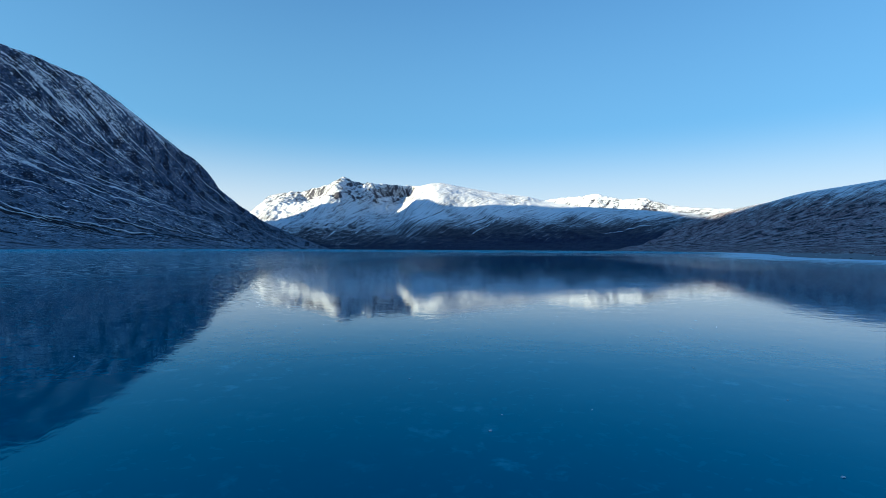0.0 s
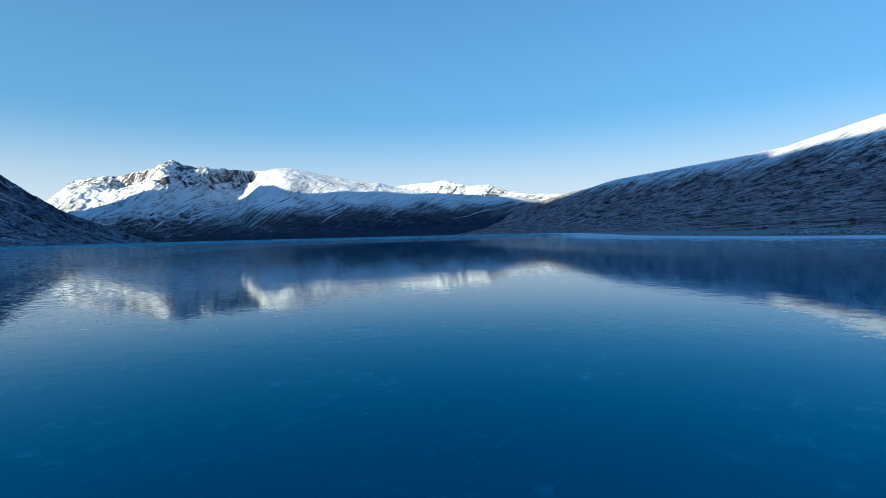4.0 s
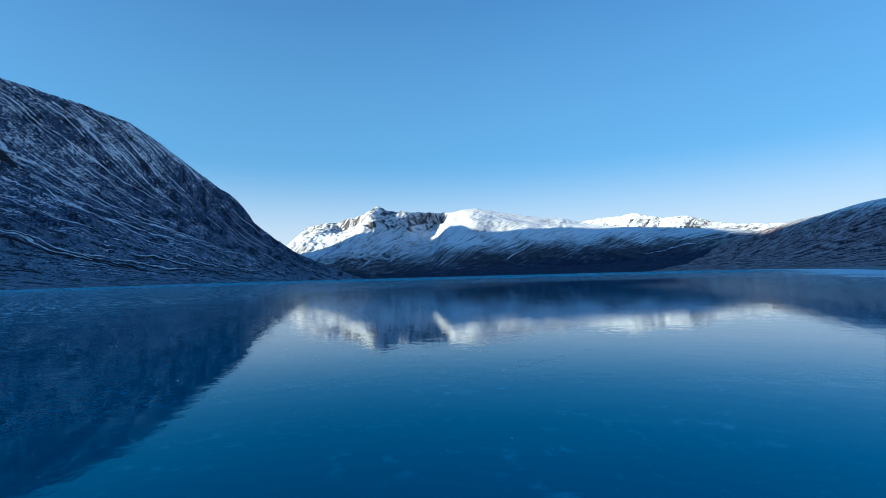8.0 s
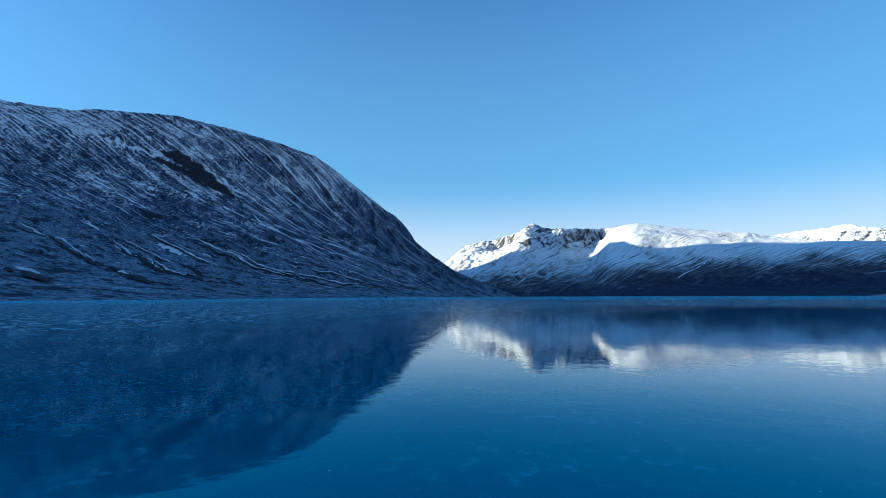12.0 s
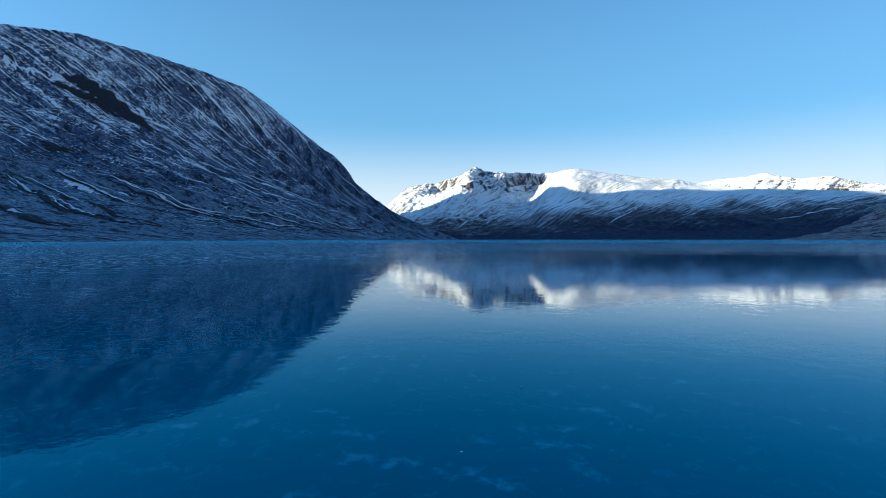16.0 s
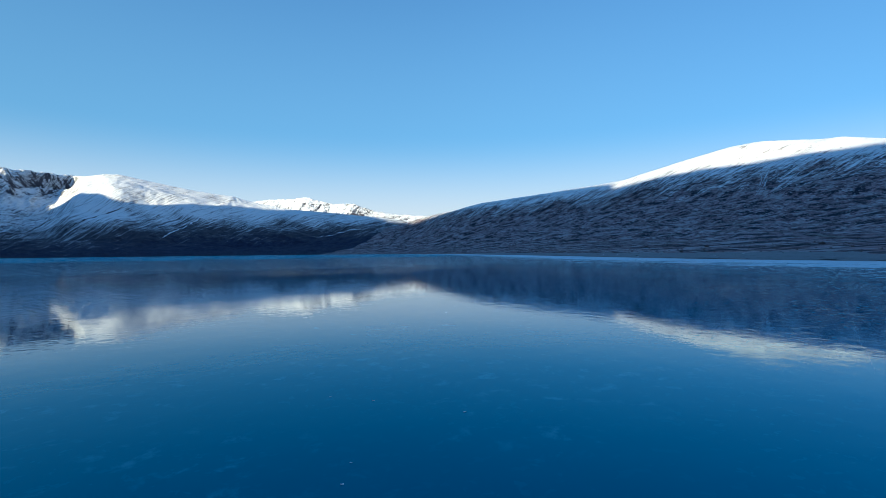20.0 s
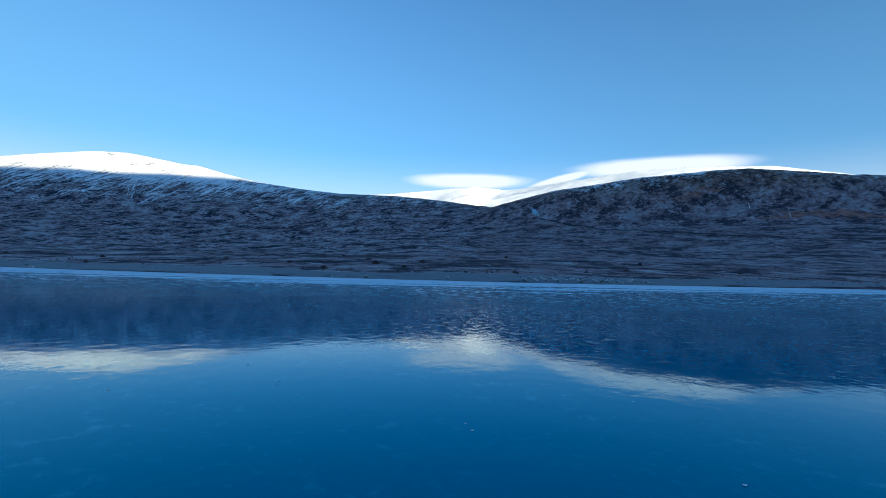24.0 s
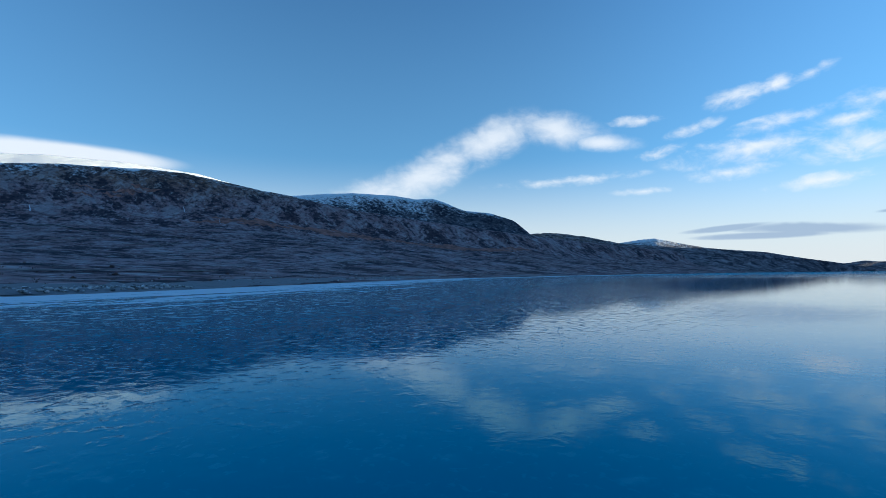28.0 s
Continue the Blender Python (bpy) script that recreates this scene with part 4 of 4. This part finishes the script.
# ---- the near shore ----
def shore_line(n):
    """Places along the near shore and the way inland from each."""
    r = eased(spread([p for p in RIGHT_SHORE if -300 < p[1] < 520], n), 41)
    side = np.gradient(r, axis=0)
    side = np.stack([side[:, 1], -side[:, 0]], -1) / np.linalg.norm(side, axis=1)[:, None]
    return r, side


def gravel_bank():
    r, side = shore_line(500)
    inland = np.linspace(-2.5, 9.0, 34)
    wave = 2.0 * fractal(r[:, 0] / 14, r[:, 1] / 14, 61, 4)
    d = inland[:, None] + wave[None] * np.clip(inland[:, None] / 6, 0, 1)
    px, py = r[None, :, 0] + d * side[None, :, 0], r[None, :, 1] + d * side[None, :, 1]
    rise = np.clip(d, 0, None) * 0.085 + 0.25 * (1 - np.exp(-np.clip(d, 0, None) / 1.5)) - 0.12 * np.exp(-((d + 2.5) / 1.5) ** 2)
    pz = rise + 0.18 * fractal(px / 1.8, py / 1.8, 63, 4) * np.clip((d + 2) / 3, 0, 1)
    pz[-1] -= 1.2
    tagged(sheet("gravel_bank", px, py, pz, GRAVEL), "low grey gravel bank between frozen lake and moor", "gravel bank", kind="structure")


def lump(name, seed, flat=0.7, rough=0.28, detail=2, mat=None):
    """A rounded, uneven stone or crumb, one unit across, its base at zero."""
    bm = bmesh.new()
    bmesh.ops.create_icosphere(bm, subdivisions=detail, radius=0.5)
    for v in bm.verts:
        p = v.co.normalized()
        grow = 1 + rough * noise.noise(p * 1.7 + Vector((seed * 3.1, seed, 0))) + 0.5 * rough * noise.noise(p * 4.0 + Vector((0, seed * 2.3, seed)))
        v.co = Vector((p.x, p.y * (0.75 + 0.1 * (seed % 4)), p.z * flat)) * 0.5 * grow
    low = min(v.co.z for v in bm.verts)
    for v in bm.verts:
        v.co.z -= low * 0.8
    mesh = bpy.data.meshes.new(name)
    bm.to_mesh(mesh)
    bm.free()
    mesh.materials.append(mat)
    mesh.polygons.foreach_set("use_smooth", np.ones(len(mesh.polygons), dtype=bool))
    return mesh


def boulders():
    chance = random.Random(4)
    shapes = [lump("boulder", n + 1, 0.72, 0.35, 2, STONE) for n in range(6)]
    r, side = shore_line(500)
    near = [n for n in range(500) if 67 < r[n, 1] < 88]
    for n in range(280):
        i = chance.choice(near)
        d = 0.4 + 4.5 * chance.random()
        x, y = r[i] + side[i] * d
        size = chance.choice((0.16, 0.2, 0.25, 0.3, 0.4, 0.5)) * chance.uniform(0.8, 1.2)
        ob = new("boulder", shapes[n % 6])
        z = max(height(x, y), d * 0.085 + 0.2)
        ob.matrix_world = pose(x, y, z - 0.12 * size, chance.uniform(-12, 12), chance.uniform(-12, 12), chance.uniform(0, 360)) @ Matrix.Scale(size, 4)
        tagged(ob, "grey rounded boulder lying on the gravel bank", "boulder", "boulders on the gravel bank")
    loose = [n for n in range(500) if -40 < r[n, 1] < 260]
    for n in range(70):
        i = chance.choice(loose)
        d = chance.uniform(-1.0, 14.0)
        x, y = r[i] + side[i] * d
        size = chance.uniform(0.25, 0.6)
        ob = new("boulder", shapes[n % 6])
        ob.matrix_world = pose(x, y, max(0.0, height(x, y), d * 0.085 + 0.15) - 0.1 * size, 0, 0, chance.uniform(0, 360)) @ Matrix.Scale(size, 4)
        tagged(ob, "small grey stone scattered along the frosted shore", "boulder", "stones along the shore")


def twigs(bm, chance, x, y, z, wide, tall, count):
    """A clump of bent bare twigs."""
    for _ in range(count):
        a, lean = chance.uniform(0, 6.283), chance.uniform(0.1, 1.0)
        foot = Vector((x + 0.25 * wide * lean * math.cos(a), y + 0.25 * wide * lean * math.sin(a), z - 0.05))
        tip = Vector((x + 0.55 * wide * lean * math.cos(a), y + 0.55 * wide * lean * math.sin(a), z + tall * (1.1 - 0.6 * lean * lean) * chance.uniform(0.7, 1.1)))
        bend = (foot + tip) / 2 + Vector((0, 0, 0.12 * tall))
        thick = 0.02 + 0.018 * wide
        across = Vector((math.cos(a + 1.57), math.sin(a + 1.57), 0)) * thick
        inward = Vector((math.cos(a), math.sin(a), 0)) * thick
        ring = [[bm.verts.new(p + o * s) for o in (across, inward, -across)] for p, s in ((foot, 1.0), (bend, 0.8))]
        top = bm.verts.new(tip)
        for n in range(3):
            bm.faces.new((ring[0][n], ring[0][(n + 1) % 3], ring[1][(n + 1) % 3], ring[1][n]))
            bm.faces.new((ring[1][n], ring[1][(n + 1) % 3], top))


def bushes():
    chance = random.Random(9)
    shapes = []
    for n in range(4):
        bm = bmesh.new()
        twigs(bm, chance, 0, 0, 0, 1.0, 0.55, 150)
        mesh = bpy.data.meshes.new("bush")
        bm.to_mesh(mesh)
        bm.free()
        mesh.materials.append(TWIG)
        shapes.append(mesh)
    spots = [(127, 108, 4.5), (119, 102, 2.5), (112, 118, 3.0), (104, 82, 2.6), (108, 66, 2.2), (101, 92, 2.0), (140, 96, 3.2), (133, 128, 3.0), (150, 110, 3.5), (118, 52, 3.0), (122, 20, 2.4), (160, 150, 3.6), (175, 190, 4.0), (104, 104, 1.6), (112, 140, 2.2), (200, 120, 4.0), (190, 60, 3.6), (150, 30, 3.0), (130, 170, 2.4), (210, 240, 4.2)]
    for n, (x, y, size) in enumerate(spots):
        ob = new("bush", shapes[n % 4])
        ob.matrix_world = pose(x, y, height(x, y) - 0.05, 0, 0, chance.uniform(0, 360)) @ Matrix.Diagonal((0.5 * size, 0.5 * size, 0.38 * size, 1))
        tagged(ob, "bare dark brown willow bush on the moor", "bush", "willow bushes above the shore")
    bm = bmesh.new()
    r, side = shore_line(500)
    for _ in range(2200):
        i = chance.randrange(60, 500)
        d = 4.5 + 110 * chance.random() ** 1.9
        x, y = r[i] + side[i] * d
        size = chance.uniform(0.5, 1.5)
        twigs(bm, chance, x, y, height(x, y), size, 0.28 * size, 9)
    mesh = bpy.data.meshes.new("heather")
    bm.to_mesh(mesh)
    bm.free()
    mesh.materials.append(TWIG)
    tagged(new("heather", mesh), "low dark heather tufts on the moor by the shore", "heather", kind="stuff")


# ---- marks on the ice ----
def crumbs():
    chance = random.Random(12)
    shapes = [lump("snow_crumb", n + 20, 0.2, 0.7, 2, CRUMB) for n in range(5)]
    spots = [(-0.71, 5.93), (0.21, 4.28), (1.26, 4.91), (3.45, 5.37), (2.67, 3.56), (-0.18, 8.30), (0.01, 8.84), (-3.05, 10.10), (1.88, 10.62), (2.99, 9.01), (2.00, 19.49), (2.83, 20.16), (2.61, 18.31), (4.25, 18.54), (6.30, 33.00), (5.80, 34.41), (6.24, 55.53), (12.30, 86.49), (10.29, 86.58), (11.53, 95.48), (11.36, 95.18), (12.91, 96.00), (11.92, 97.24), (20.77, 107.13), (19.40, 105.28), (20.99, 107.16), (22.52, 111.35), (23.85, 110.09), (22.73, 109.38), (24.11, 110.10), (24.89, 109.24), (22.94, 109.40), (8.45, 77.04), (3.28, 52.01), (8.81, 38.81), (16.31, 97.99)]
    for n, (x, y) in enumerate(spots):
        size = chance.uniform(0.018, 0.040)
        ob = new("snow_crumb", shapes[n % 5])
        ob.matrix_world = pose(x, y, 0.0, 0, 0, chance.uniform(0, 360)) @ Matrix.Scale(size, 4)
        tagged(ob, "small white snow crumb lying on the clear ice", "snow crumb", "snow crumbs on the ice")
    for n in range(150):
        t = chance.random()
        x, y = 5 + 12 * t * t + chance.gauss(0, 9), 125 * t + chance.gauss(0, 6)
        ob = new("snow_crumb", shapes[n % 5])
        ob.matrix_world = pose(x, y, 0.0, 0, 0, chance.uniform(0, 360)) @ Matrix.Scale(chance.uniform(0.01, 0.028), 4)
        tagged(ob, "tiny white frost grain on the clear ice", "frost grain", "frost grains on the ice")


def frost_flakes():
    """Thin raised flakes of frost strewn over the ice, too many to count."""
    draw = np.random.RandomState(5)
    line = np.array([(x, y) for t, x, y, *rest in PATH])
    count = 16000
    base = spread(line, count * 2)[draw.randint(0, count * 2, count)]
    angle, far = draw.uniform(0, 2 * np.pi, count), 75 * draw.uniform(0, 1, count) ** 0.75
    c = base + np.stack([np.cos(angle), np.sin(angle)], -1) * far[:, None]
    thick = fractal(c[:, 0] / 9, c[:, 1] / 9, 91, 4) + 0.5 * fractal(c[:, 0] / 2.2, c[:, 1] / 2.2, 95, 3)
    near = np.min(np.hypot(c[:, None, 0] - line[None, ::2, 0], c[:, None, 1] - line[None, ::2, 1]), axis=1)
    inside = (c[:, 0] < np.interp(c[:, 1], [-83, 0, 50, 88, 125, 165, 215], [90, 86, 76, 71, 80, 97, 127])) & ((near > 16) & (thick > 0.5 - 0.9 * np.clip((near - 16) / 25, 0, 1)))
    c = c[inside]
    n = len(c)
    size = draw.uniform(0.015, 0.05, n) * (1 + 0.8 * draw.uniform(0, 1, n) ** 3)
    turn, ring = draw.uniform(0, 2 * np.pi, n), np.linspace(0, 2 * np.pi, 8)[:-1]
    radius = size[:, None] * draw.uniform(0.45, 1.0, (n, 7))
    x0, y0 = radius * np.cos(ring)[None], 0.3 * radius * np.sin(ring)[None]
    x = c[:, :1] + x0 * np.cos(turn)[:, None] - y0 * np.sin(turn)[:, None]
    y = c[:, 1:] + x0 * np.sin(turn)[:, None] + y0 * np.cos(turn)[:, None]
    tall = draw.uniform(0.004, 0.012, n)
    verts = np.concatenate([np.stack([x, y, np.full_like(x, 0.0015)], -1), np.stack([c[:, 0], c[:, 1], tall], -1)[:, None]], 1)
    k = np.arange(7)
    faces = np.stack([np.broadcast_to(k, (n, 7)), np.broadcast_to((k + 1) % 7, (n, 7)), np.full((n, 7), 7)], -1) + 8 * np.arange(n)[:, None, None]
    mesh = bpy.data.meshes.new("frost_flakes")
    mesh.vertices.add(8 * n)
    mesh.vertices.foreach_set("co", verts.astype(np.float32).ravel())
    mesh.loops.add(21 * n)
    mesh.loops.foreach_set("vertex_index", faces.astype(np.int32).ravel())
    mesh.polygons.add(7 * n)
    mesh.polygons.foreach_set("loop_start", np.arange(0, 21 * n, 3, dtype=np.int32))
    mesh.update(calc_edges=True)
    mesh.materials.append(RIME)
    tagged(new("frost_flakes", mesh), "thin pale frost flakes strewn over the clear ice", "frost", kind="stuff")


def crack(points, wide, label, seed):
    """A thin, jagged white seam in the ice."""
    p = spread(points, 160)
    way = np.gradient(p, axis=0)
    side = np.stack([-way[:, 1], way[:, 0]], -1) / np.linalg.norm(way, axis=1)[:, None]
    n = np.arange(160.0)
    p = p + side * (0.03 * fractal(n / 7, n * 0, seed, 4))[:, None]
    half = wide * (0.45 + 0.45 * fractal(n / 6, n * 0 + 5, seed + 3, 3)[:, None] ** 2 + 0.25 * value_noise(n, n * 0, seed + 6)[:, None])
    half = half * np.minimum(1, np.minimum(n, 159 - n) / 12)[:, None]
    rows = np.stack([p - half * side, p, p + half * side])
    z = np.stack([np.full(160, 0.001), np.full(160, 0.0016), np.full(160, 0.001)])
    tagged(sheet("ice_crack", rows[..., 0], rows[..., 1], z, CRACK), label, "ice crack", "cracks in the ice")


def cracks():
    crack([(1.0, 68.8), (3.1, 69.9), (5.2, 70.9), (7.3, 71.8), (8.6, 72.6), (10.3, 73.6), (12.5, 74.8), (15.0, 76.4)], 0.009, "long pale jagged crack through clear lake ice", 71)
    crack([(7.8, 90.5), (9.0, 90.9), (10.3, 91.3), (11.9, 91.9), (13.0, 92.3)], 0.004, "thin pale crack frozen into clear lake ice", 75)
    crack([(8.2, 46.5), (8.6, 47.1), (9.7, 48.4), (10.4, 49.4)], 0.009, "short faint crack in dark lake ice", 79)
    crack([(31.3, 99.4), (24.9, 97.1), (21.6, 95.8), (18.9, 94.7), (18.0, 94.4)], 0.0045, "white crack running towards the shore ice", 83)


gravel_bank()
boulders()
bushes()
crumbs()
frost_flakes()
cracks()
